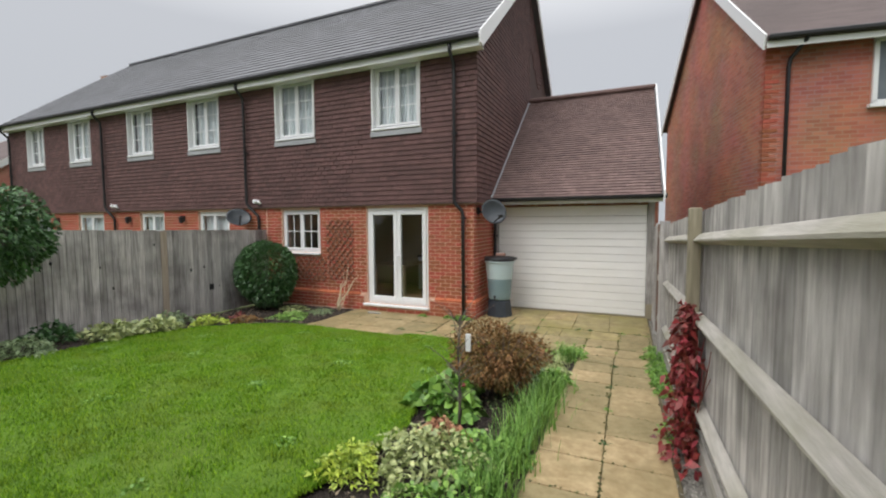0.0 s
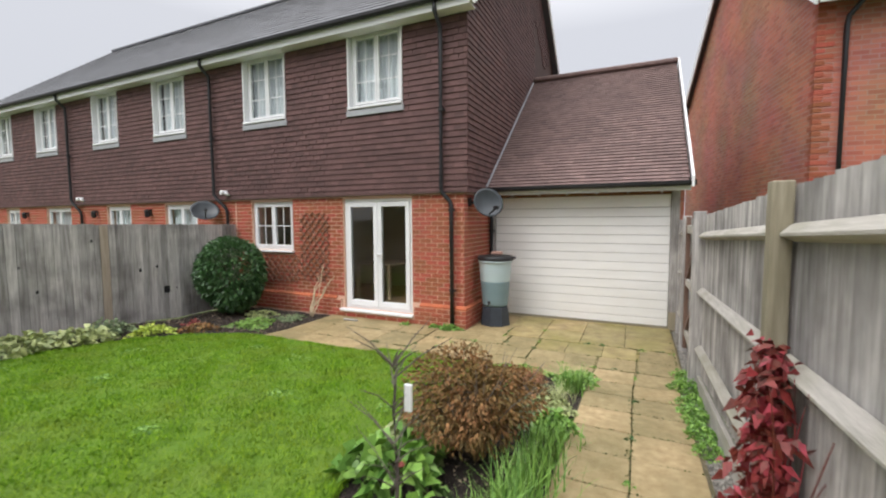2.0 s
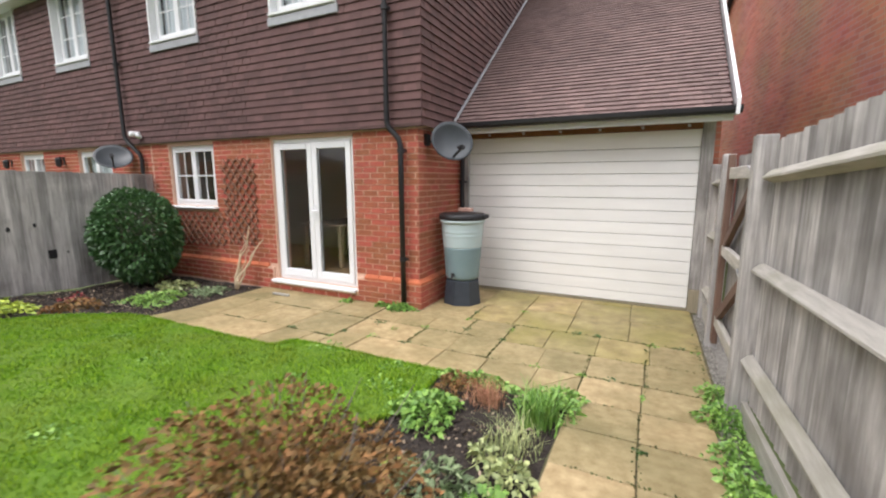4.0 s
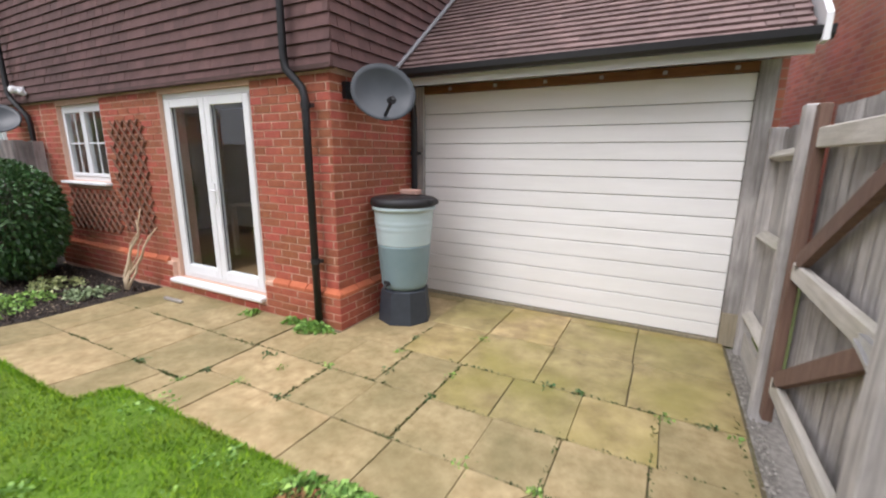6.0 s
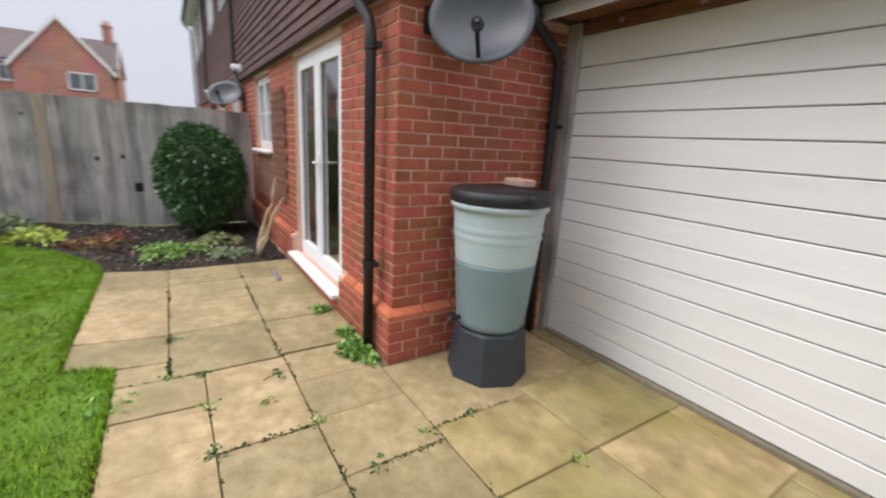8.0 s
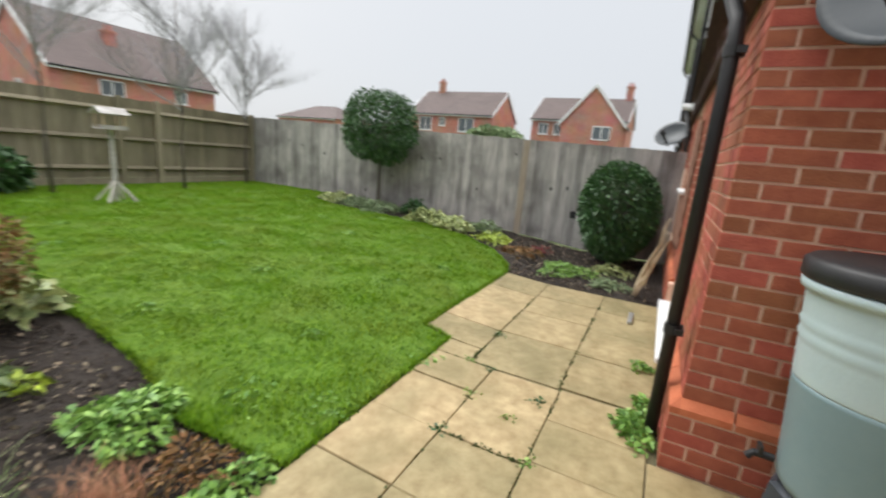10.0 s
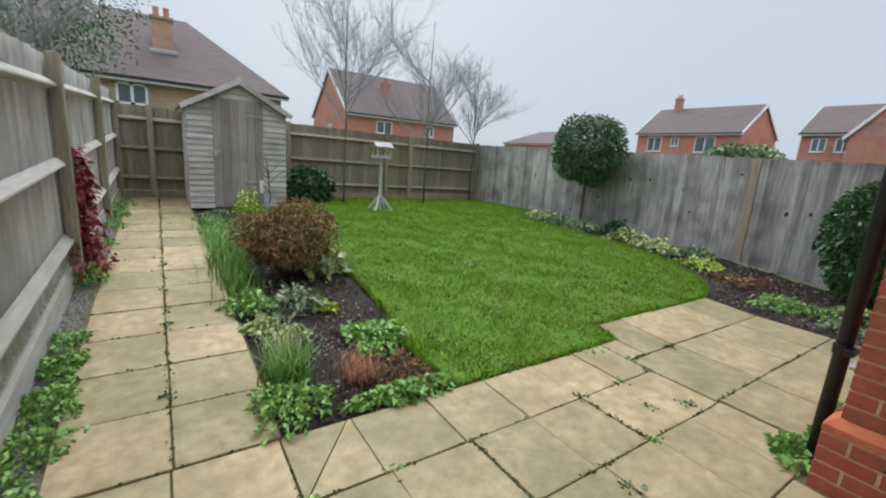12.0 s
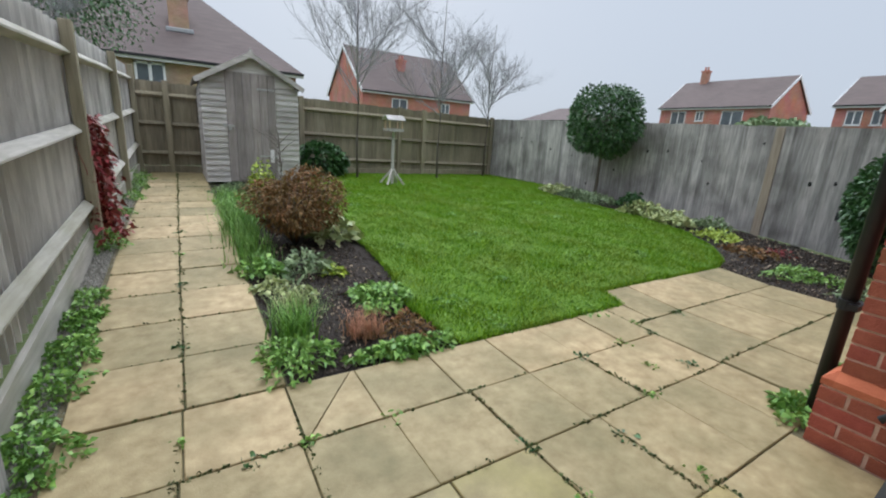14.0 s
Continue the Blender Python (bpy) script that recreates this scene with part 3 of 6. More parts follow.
def table(x, y, w, d, h):
    t = thing("dining_table", "small brown wooden table standing indoors", "table", at=(x, y, 0.12))
    boxes("tabletop", [(-w / 2, w / 2, -d / 2, d / 2, h - 0.04, h)], M_PALEWOOD, t, 0.005)
    for a in (-1, 1):
        for b in (-1, 1):
            boxes("leg", [(a * (w / 2 - 0.05) - 0.03, a * (w / 2 - 0.05) + 0.03, b * (d / 2 - 0.05) - 0.03, b * (d / 2 - 0.05) + 0.03, 0, h - 0.04)], M_PALEWOOD, t)


table(-5.0, 9.7, 0.9, 1.2, 0.75)
cab = thing("kitchen_cabinet", "cream kitchen cabinet along the back wall indoors", "cabinet", at=(-3.9, 10.6, 0.12))
boxes("body", [(-0.9, 0.9, -0.3, 0.28, 0, 0.86)], M_CREAM, cab, 0.006)
boxes("worktop", [(-0.92, 0.92, -0.33, 0.29, 0.86, 0.9)], M_BLACK, cab, 0.004)
for i in range(3):
    boxes("door", [(-0.88 + i * 0.59, -0.31 + i * 0.59, -0.322, -0.301, 0.1, 0.84)], M_UPVC, cab, 0.004)

# roof, eaves, gutters
ANG = math.atan(0.79)
roof = boxes("roof", [(LEFT - 0.1, -2.2, 0.03, 0.12, 0.02, 5.76)], M_BACKING, terrace)
ROOF_M = pose(0, 7.66, 5.28, -(90 - math.degrees(ANG)))
roof.data.transform(ROOF_M)
bm = bmesh.new()
prism(bm, [(12.17, 8.83), (16.75, 5.21), (16.75, 5.11), (12.17, 8.71)], Matrix.Rotation(radians(90), 4, "Z") @ Matrix.Translation((0, 2.2, 0)), 17.5)
part("rear_roof_slope", bm, M_SLATE, terrace)
boxes("ridge_tiles", [(LEFT - 0.1, -2.2, 12.08, 12.28, 8.78, 8.89)], M_SLATE, terrace, 0.03)
boxes("fascia", [(LEFT, -2.2, 7.70, 7.725, 5.08, 5.26)], M_UPVC, terrace, 0.004)
boxes("soffit", [(LEFT, -2.2, 7.726, 7.95, 5.09, 5.105)], M_UPVC, terrace)
bm = bmesh.new()
prism(bm, [(-0.055, 0.0), (-0.05, -0.05), (-0.025, -0.078), (0.025, -0.078), (0.05, -0.05), (0.055, 0.0), (0.045, 0.0), (0.02, -0.065), (-0.02, -0.065), (-0.045, 0.0)], Matrix.Translation((LEFT, 7.64, 5.27)) @ Matrix.Rotation(radians(-90), 4, "Z"), 17.5)
part("gutter", bm, M_BLACK, terrace)
# bargeboards on the gable
bm = bmesh.new()
prism(bm, [(7.64, 5.33), (7.64, 5.11), (7.78, 5.09), (12.2, 8.63), (16.6, 5.16), (16.7, 5.31), (12.2, 8.87)], Matrix.Rotation(radians(90), 4, "Z") @ Matrix.Translation((0, 2.155, 0)), 0.035)
part("bargeboard", bm, M_UPVC, terrace)


def downpipe(points, clips, parent, r=0.034):
    bm = bmesh.new()
    tube(bm, points, r, 12)
    pipe = part("downpipe", bm, M_BLACK, parent, "black plastic downpipe", True)
    for x, y, z in clips:
        bm = bmesh.new()
        lathe(bm, [(r + 0.008, -0.025), (r + 0.008, 0.025)], 14, Matrix.Translation((x, y, z)))
        box(bm, x - 0.055, x + 0.055, y + 0.01, y + 0.05, z - 0.015, z + 0.015)
        part("pipe_clip", bm, M_BLACK, pipe)


downpipe([(-2.78, 7.66, 5.2), (-2.78, 7.67, 5.08), (-2.77, 7.85, 4.9), (-2.77, 7.86, 4.7), (-2.77, 7.86, 2.36), (-2.76, 7.865, 2.27), (-2.63, 7.905, 2.12), (-2.61, 7.91, 2.04), (-2.60, 7.912, 0.02)], [(-2.77, 7.86, 3.6), (-2.61, 7.912, 1.98), (-2.602, 7.912, 0.64)], terrace)
for px in (-8.28, -14.1, -19.5):
    downpipe([(px, 7.66, 5.2), (px, 7.67, 5.08), (px + 0.01, 7.85, 4.9), (px + 0.01, 7.86, 4.7), (px + 0.02, 7.86, 2.4), (px + 0.08, 7.87, 2.3), (px + 0.3, 7.93, 2.08), (px + 0.32, 7.94, 1.98), (px + 0.32, 7.94, 0.0)], [(px + 0.015, 7.86, 3.6)], terrace)


def chimney(x, y, z, h, parent):
    c = boxes("chimney", [(x - 0.3, x + 0.3, y - 0.25, y + 0.25, z, z + h), (x - 0.35, x + 0.35, y - 0.3, y + 0.3, z + h, z + h + 0.12)], M_FBRICK, parent, 0.01, "red brick chimney stack")
    for k in (-0.14, 0.14):
        bm = bmesh.new()
        lathe(bm, [(0.1, z + h + 0.12), (0.09, z + h + 0.45), (0.11, z + h + 0.47)], 12, Matrix.Translation((x + k, y, 0)))
        part("chimney_pot", bm, M_OBRICK, c)


chimney(-22.5, 12.6, 5.0, 3.4, terrace)


def security_lamp(x, z):
    lamp = thing("security_lamp", "small white security floodlight under the hung tiles", "lamp", "security lamps", at=(x, 7.9, z))
    bm = bmesh.new()
    lathe(bm, [(0.045, 0), (0.05, 0.02), (0.05, 0.1), (0.03, 0.12)], 16, pose(0, 0, 0, 90))
    part("lamp_head", bm, M_UPVC, lamp, smooth=False)
    bm = bmesh.new()
    lathe(bm, [(0.035, -0.06), (0.04, 0.0), (0.02, 0.03)], 14, pose(0.07, -0.03, -0.02, 60))
    part("sensor", bm, M_UPVC, lamp)
    boxes("backplate", [(-0.04, 0.04, 0.0, 0.035, -0.05, 0.05)], M_UPVC, lamp, 0.006)


security_lamp(-7.95, 2.42)
security_lamp(-13.65, 2.42)


def wall_lantern(x):
    lamp = thing("wall_lantern", "small black outdoor wall lantern on the brickwork", "lamp", "wall lanterns", at=(x, 8.0, 2.0))
    bm = bmesh.new()
    lathe(bm, [(0.02, -0.1), (0.055, -0.06), (0.06, 0.05), (0.075, 0.06), (0.01, 0.11)], 6, Matrix.Translation((0, -0.1, 0)))
    part("lantern", bm, M_BLACK, lamp)
    boxes("bracket", [(-0.012, 0.012, -0.1, 0.0, 0.085, 0.105), (-0.03, 0.03, -0.012, 0.0, -0.05, 0.11)], M_BLACK, lamp)


for lx in (-10.75, -13.1, -16.9):
    wall_lantern(lx)


def satellite_dish(x, y, z, yaw, tilt, arm_to, label):
    """An oval dish with its arm, receiver and bracket. It looks along its local -y."""
    d = thing("satellite_dish", label, "satellite dish", "satellite dishes")
    m = pose(x, y, z, 0, 0, yaw) @ pose(0, 0, 0, tilt)
    bm = bmesh.new()
    rings, sides = [], 40
    for thick in (0, 1):
        for k in range(7):
            r = k / 6
            rings.append([bm.verts.new(m @ Vector((0.285 * r * math.cos(a), -0.09 * r * r + 0.012 * thick, 0.25 * r * math.sin(a)))) for a in [2 * math.pi * i / sides for i in range(sides)]] if k else [bm.verts.new(m @ Vector((0, 0.012 * thick, 0)))])
    for base in (0, 7):
        for i in range(sides):
            bm.faces.new((rings[base][0], rings[base + 1][i], rings[base + 1][(i + 1) % sides]))
            for k in range(1, 6):
                bm.faces.new((rings[base + k][i], rings[base + k + 1][i], rings[base + k + 1][(i + 1) % sides], rings[base + k][(i + 1) % sides]))
    for i in range(sides):
        bm.faces.new((rings[6][i], rings[13][i], rings[13][(i + 1) % sides], rings[6][(i + 1) % sides]))
    part("reflector", bm, M_DISH, d, smooth=True)
    bm = bmesh.new()
    bar(bm, m @ Vector((0, 0.0, -0.2)), m @ Vector((0, -0.34, -0.16)), 0.022)
    arm = part("arm", bm, M_BLACK, d)
    bm = bmesh.new()
    lathe(bm, [(0.03, 0), (0.034, 0.05), (0.02, 0.06), (0.02, 0.12)], 14, m @ pose(0, -0.33, -0.17, 0, 0, 0) @ pose(0, 0, 0, -70))
    part("receiver", bm, M_BLACK, arm)
    bm = bmesh.new()
    bar(bm, m @ Vector((0, 0.012, 0)), m @ Vector((0, 0.1, 0)), 0.07)
    bar(bm, m @ Vector((0, 0.1, 0)), arm_to, 0.04)
    box(bm, arm_to[0] - 0.02, arm_to[0] + 0.03, arm_to[1] - 0.05, arm_to[1] + 0.05, arm_to[2] - 0.07, arm_to[2] + 0.07)
    part("bracket", bm, M_BLACK, d)


satellite_dish(-2.17, 8.385, 2.085, 50, -15.5, (-2.405, 8.2, 2.12), "dark grey oval satellite dish on the house corner")
satellite_dish(-8.42, 7.74, 2.0, 58, -36, (-8.5, 7.99, 2.03), "dark grey oval satellite dish on the neighbouring house wall")

# ---- garage ----
garage = thing("garage", "lean-to garage with clay tiled roof and cream plank door", "garage")
door = boxes("garage_door", [(-2.30, 0.66, 9.385, 9.42, 0.03, 2.22)], M_GAP, garage, 0, "cream horizontal plank garage door, shut")
for i in range(14):
    z = 0.002 + i * 0.1548
    boxes("plank", [(-2.30, 0.66, 9.36, 9.384, max(z, 0.03), z + 0.148 + (0.055 if i == 13 else 0))], M_CREAM, door, 0.005)
boxes("door_jamb", [(-2.415, -2.302, 9.33, 9.45, 0, 2.3)], M_OLDWOOD, garage, 0.004)
boxes("door_jamb", [(0.662, 0.79, 9.33, 9.45, 0.28, 2.3)], M_OLDWOOD, garage, 0.004)
lintel = boxes("lintel", [(-2.301, 0.661, 9.34, 9.45, 2.221, 2.3)], M_LINTEL, garage, 0.004, "brown stained timber lintel")
for k in range(6):
    boxes("bolt_head", [(-2.0 + 0.5 * k, -1.965 + 0.5 * k, 9.332, 9.339, 2.245, 2.275)], M_METAL, lintel, 0.003)
boxes("frame_foot", [(0.665, 0.80, 9.32, 9.46, -0.02, 0.279)], M_GREENWOOD, garage, 0.006)
boxes("garage_wall", [(0.74, 0.86, 9.47, 16.0, -0.1, 2.4), (-2.417, 0.86, 15.9, 16.0, -0.1, 2.4)], M_RBRICK, garage)
boxes("garage_ceiling", [(-2.417, 0.86, 9.47, 15.9, 2.33, 2.40)], M_UPVC, garage)
boxes("threshold", [(-2.30, 0.66, 9.33, 9.43, -0.05, 0.025)], M_GREENWOOD, garage, 0.004)
groof = boxes("garage_roof", [(-2.33, 0.88, 0.03, 0.1, 0.02, 4.74)], M_BACKING, garage)
GROOF_M = pose(0, 8.87, 2.39, -(90 - math.degrees(ANG)))
groof.data.transform(GROOF_M)
bm = bmesh.new()
prism(bm, [(12.58, 5.36), (16.2, 2.5), (16.2, 2.4), (12.58, 5.24)], Matrix.Rotation(radians(90), 4, "Z") @ Matrix.Translation((0, -0.88, 0)), 3.2)
part("rear_roof_slope", bm, M_GTILE, garage)
bm = bmesh.new()
prism(bm, [(8.83, 2.46), (8.83, 2.30), (8.95, 2.30), (12.6, 5.17), (12.6, 5.42)], Matrix.Rotation(radians(90), 4, "Z") @ Matrix.Translation((0, -0.93, 0)), 0.035)
part("verge_board", bm, M_UPVC, garage)
boxes("ridge_tile", [(-2.33, 0.9, 12.48, 12.68, 5.29, 5.40)], M_GTILE, garage, 0.03)
boxes("fascia_board", [(-2.40, 0.9, 8.99, 9.01, 2.255, 2.39)], M_UPVC, garage)
boxes("eaves_soffit", [(-2.40, 0.88, 9.012, 9.34, 2.31, 2.325)], M_LINTEL, garage)
bm = bmesh.new()
prism(bm, [(-0.055, 0.0), (-0.05, -0.05), (-0.025, -0.078), (0.025, -0.078), (0.05, -0.05), (0.055, 0.0), (0.045, 0.0), (0.02, -0.065), (-0.02, -0.065), (-0.045, 0.0)], Matrix.Translation((-2.4, 8.9, 2.395)) @ Matrix.Rotation(radians(-90), 4, "Z"), 3.36)
part("garage_gutter", bm, M_BLACK, garage)
bm = bmesh.new()
bar(bm, GROOF_M @ Vector((-2.325, -0.03, 0.0)), GROOF_M @ Vector((-2.325, -0.03, 4.6)), 0.05, 0.02)
part("lead_soaker", bm, M_LEAD, garage, "pale lead flashing strip")
downpipe([(-2.30, 8.9, 2.33), (-2.30, 8.92, 2.22), (-2.34, 9.18, 2.08), (-2.345, 9.2, 1.98), (-2.345, 9.2, 1.25), (-2.345, 9.2, 0.9), (-2.345, 9.2, 0.02)], [(-2.345, 9.2, 1.6)], garage)

# ---- neighbouring brick house beyond the fence ----
def plain_house(name, label, at, yaw, w, d, eave, rise, wallm, roofm, windows=(), hip=0.0, over=0.3, stacks=()):
    """A house block: walls, roof, bargeboards, eaves, windows on its front (local -y) and left side (local -x). w along x, d along y; the ridge runs along x."""
    h = thing(name, label, "house", "houses around", at=at)
    h.rotation_euler = (0, 0, radians(yaw))
    boxes("wall", [(0, w, 0, d, -0.2, eave)], wallm, h)
    bm = bmesh.new()
    z0, z1 = eave - 0.08, eave + rise
    ov = over
    if hip:
        a = [bm.verts.new(p) for p in ((-ov, -ov, z0), (w + ov, -ov, z0), (w + ov, d + ov, z0), (-ov, d + ov, z0), (hip, d / 2, z1), (w - hip, d / 2, z1))]
        for f in ((0, 1, 5, 4), (1, 2, 5), (2, 3, 4, 5), (3, 0, 4), (3, 2, 1, 0)):
            bm.faces.new([a[i] for i in f])
    else:
        prism(bm, [(-ov, z0), (d / 2, z1), (d + ov, z0), (d + ov, z0 - 0.1), (d / 2, z1 - 0.14), (-ov, z0 - 0.1)], Matrix.Rotation(radians(90), 4, "Z") @ Matrix.Translation((0, -w - 0.12, 0)), w + 0.24)
    part("roof", bm, roofm, h)
    if not hip:
        for x in (0.005, w - 0.2):
            bm = bmesh.new()
            prism(bm, [(0, eave - 0.02), (d, eave - 0.02), (d / 2, z1 - 0.15)], Matrix.Rotation(radians(90), 4, "Z") @ Matrix.Translation((0, -x - 0.19, 0)), 0.19)
            part("gable", bm, wallm, h)
        for x in (-0.155, w + 0.12):
            bm = bmesh.new()
            prism(bm, [(-ov - 0.02, z0 + 0.02), (d / 2, z1 + 0.03), (d + ov + 0.02, z0 + 0.02), (d + ov - 0.05, z0 - 0.22), (d / 2, z1 - 0.24), (-ov + 0.05, z0 - 0.22)], Matrix.Rotation(radians(90), 4, "Z") @ Matrix.Translation((0, -x - 0.035, 0)), 0.035)
            part("bargeboard", bm, M_UPVC, h)
    boxes("fascia", [(-0.1, w + 0.1, -ov + 0.02, -ov + 0.05, eave - 0.28, eave - 0.1)], M_UPVC, h)
    boxes("gutter", [(-0.1, w + 0.1, -ov - 0.09, -ov + 0.01, eave - 0.16, eave - 0.07)], M_BLACK, h, 0.02)
    for side, a, b, c, e in windows:
        f = 0.07
        if side == "front":
            mm = Matrix()
        else:
            mm = Matrix.Rotation(radians(-90), 4, "Z")
            a, b = -b, -a
        bm = bmesh.new()
        for r in ((a, a + f, c, e), (b - f, b, c, e), (a, b, c, c + f), (a, b, e - f, e), ((a + b) / 2 - 0.04, (a + b) / 2 + 0.04, c, e)):
            box(bm, r[0], r[1], -0.05, 0.02, r[2], r[3], m=mm)
        box(bm, a - 0.05, b + 0.05, -0.09, 0.0, c - 0.06, c - 0.001, m=mm)
        win = part("window", bm, M_UPVC, h, "white framed window")
        bm = bmesh.new()
        box(bm, a + 0.03, b - 0.03, -0.02, 0.01, c + 0.03, e - 0.03, m=mm)
        part("pane", bm, M_DARKGLASS, win)
    for x, y, hh in stacks:
        zz = eave + rise * (1 - abs(y - d / 2) / (d / 2)) - 0.4
        st = boxes("chimney", [(x - 0.3, x + 0.3, y - 0.25, y + 0.25, zz, zz + hh), (x - 0.36, x + 0.36, y - 0.31, y + 0.31, zz + hh, zz + hh + 0.14)], wallm, h)
        for k in (-0.13, 0.13):
            bm = bmesh.new()
            lathe(bm, [(0.09, zz + hh + 0.13), (0.08, zz + hh + 0.45), (0.1, zz + hh + 0.47)], 10, Matrix.Translation((x + k, y, 0)))
            part("chimney_pot", bm, M_FBRICK, st)
    return h


nb = plain_house("neighbour_house", "red brick gabled house with brown roof beyond the fence", (2.62, 10.1, 0), 8.0, 9.0, 7.6, 5.3, 3.2, M_RBRICK, M_FROOF, [("front", 1.62, 2.9, 3.95, 5.1)], stacks=())
bm = bmesh.new()
tube(bm, [(0.5, -0.3, 5.2), (0.5, -0.28, 5.1), (0.36, -0.07, 4.85), (0.34, -0.06, 4.7), (0.34, -0.06, 0.0)], 0.036, 12)
part("downpipe", bm, M_BLACK, nb, "black downpipe", True)
# tooth-like quoin bricks on the corner
for k in range(34):
    w_ = 0.225 if k % 2 else 0.11
    boxes("quoin_brick", [(-0.008, w_, -0.008, w_ * 0.6, 2.2 + k * 0.09, 2.26 + k * 0.09)], M_BRICK, nb)

# ---- houses and trees further off ----
plain_house("hipped_house", "brick house with brown hipped roof behind the shed", (-5.1, -24.0, 0), 0, 15.0, 9.5, 3.95, 3.5, M_OBRICK, M_FROOF, [], hip=3.6, stacks=[])
hh = bpy.data.objects["hipped_house"]
bm = bmesh.new()
for r in ((5.45, 6.55),):
    for q in ((r[0], r[0] + 0.09, 2.75, 3.62), (r[1] - 0.09, r[1], 2.75, 3.62), (r[0], r[1], 2.75, 2.84), (r[0], r[1], 3.53, 3.62), ((r[0] + r[1]) / 2 - 0.06, (r[0] + r[1]) / 2 + 0.06, 2.75, 3.62)):
        box(bm, q[0], q[1], 9.48, 9.57, q[2], q[3])
hw = part("window", bm, M_UPVC, hh, "white framed window")
boxes("pane", [(5.5, 6.5, 9.49, 9.53, 2.8, 3.57)], M_DARKGLASS, hw)
boxes("eave_board", [(-0.3, 15.3, 9.72, 9.84, 3.66, 3.84)], M_UPVC, hh)
boxes("gutter", [(-0.3, 15.3, 9.8, 9.92, 3.76, 3.87)], M_BLACK, hh)
hs_ = boxes("chimney", [(4.35, 5.15, 6.9, 7.6, 4.6, 6.75), (4.29, 5.21, 6.84, 7.66, 6.75, 6.87)], M_OBRICK, hh)
boxes("chimney_flashing", [(4.2, 5.3, 6.75, 7.95, 5.2, 5.4)], M_LEAD, hs_, 0.03)
for k in (4.55, 4.95):
    bm = bmesh.new()
    lathe(bm, [(0.13, 6.86), (0.11, 7.25), (0.14, 7.28)], 12, Matrix.Translation((k, 7.3, 0)))
    part("chimney_pot", bm, M_FBRICK, hs_)

plain_house("gabled_brick_house", "red brick house with brown roof beyond the garden fence", (-11.4, -22.0, 0), 180, 9.4, 8.0, 4.35, 3.4, M_FBRICK, M_FROOF, [("front", 2.3, 3.6, 3.0, 3.9), ("front", 6.6, 7.4, 3.1, 3.9), ("left", 3.2, 4.0, 2.6, 3.5)], stacks=[(4.0, 2.2, 1.0)])
plain_house("brick_house", "distant red brick house with brown roof and chimney", (-40, -17.3, 0.38), 90, 9.2, 7.0, 4.95, 2.6, M_FBRICK, M_FROOF, [("front", 1.1, 2.5, 3.2, 4.55), ("front", 3.4, 4.1, 3.7, 4.55), ("front", 5.6, 7.3, 3.2, 4.55)], stacks=[(1.7, 3.4, 1.3)])
plain_house("brick_house", "distant red brick house beside a front gable", (-41, -4.4, 0.38), 90, 8.4, 7.0, 4.95, 2.3, M_FBRICK, M_FROOF, [("front", 0.7, 1.6, 3.5, 4.5), ("front", 2.1, 3.0, 3.5, 4.5)], stacks=[(7.9, 3.4, 1.4)])
wing = plain_house("gabled_wing", "front gable of a distant red brick house", (-42.8, -1.4, 0.38), 0, 2.9, 5.2, 4.5, 3.3, M_FBRICK, M_FROOF, [])
bm = bmesh.new()
for r in ((2.75, 2.84, 3.15, 4.35), (4.2, 4.29, 3.15, 4.35), (2.75, 4.29, 3.15, 3.25), (2.75, 4.29, 4.25, 4.35), (3.48, 3.56, 3.15, 4.35)):
    box(bm, 2.88, 2.97, r[0], r[1], r[2], r[3])
wg = part("window", bm, M_UPVC, wing, "white framed window")
boxes("pane", [(2.89, 2.93, 2.8, 4.25, 3.2, 4.3)], M_DARKGLASS, wg)
plain_house("hipped_roof_house", "far low house with brown hipped roof", (-46, -44, 0.38), 90, 11.0, 8.0, 4.3, 1.9, M_FBRICK, M_FROOF, [], hip=3.5)
plain_house("end_house", "red brick house beyond the end of the terrace", (-32.0, 9.0, 0), 0, 8.0, 7.0, 4.3, 2.3, M_FBRICK, M_FROOF, [("front", 5.0, 6.2, 2.4, 3.6)])


# ---- fences ----
def fence_panel_boards(parent, a, b, top, base, material, side, seed, width=0.1, thick=0.022, edge=None):
    """Upright feather-edged boards from a to b (x, y), one piece each."""
    a, b = Vector(a), Vector(b)
    n = max(1, round((b - a).length / width))
    w = (b - a).length / n
    yaw = math.atan2(b.y - a.y, b.x - a.x)
    me = bpy.data.meshes.new("board")
    o = 0.02
    me.from_pydata([(0, 0, 0), (w + o, 0, 0), (w + o, -0.007 * side, 0), (0, -thick * side, 0), (0, 0, 1), (w + o, 0, 1), (w + o, -0.007 * side, 1), (0, -thick * side, 1)], [], CUBE_F)
    bm = bmesh.new()
    bm.from_mesh(me)
    bmesh.ops.recalc_face_normals(bm, faces=bm.faces)
    bm.to_mesh(me)
    bm.free()
    me.materials.append(material)
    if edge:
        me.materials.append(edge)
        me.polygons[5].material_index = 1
    rng = random.Random(seed)
    for i in range(n):
        p = a + (b - a) * (i / n)
        z0, z1 = base(p) + rng.uniform(0, 0.008), top(p) + rng.uniform(-0.008, 0.008)
        m = Matrix.Translation((p.x, p.y, z0)) @ Matrix.Rotation(yaw, 4, "Z") @ Matrix.Rotation(rng.uniform(-0.006, 0.006), 4, "Y") @ Matrix.Diagonal((1, 1, z1 - z0, 1))
        piece("board", me, m, parent)


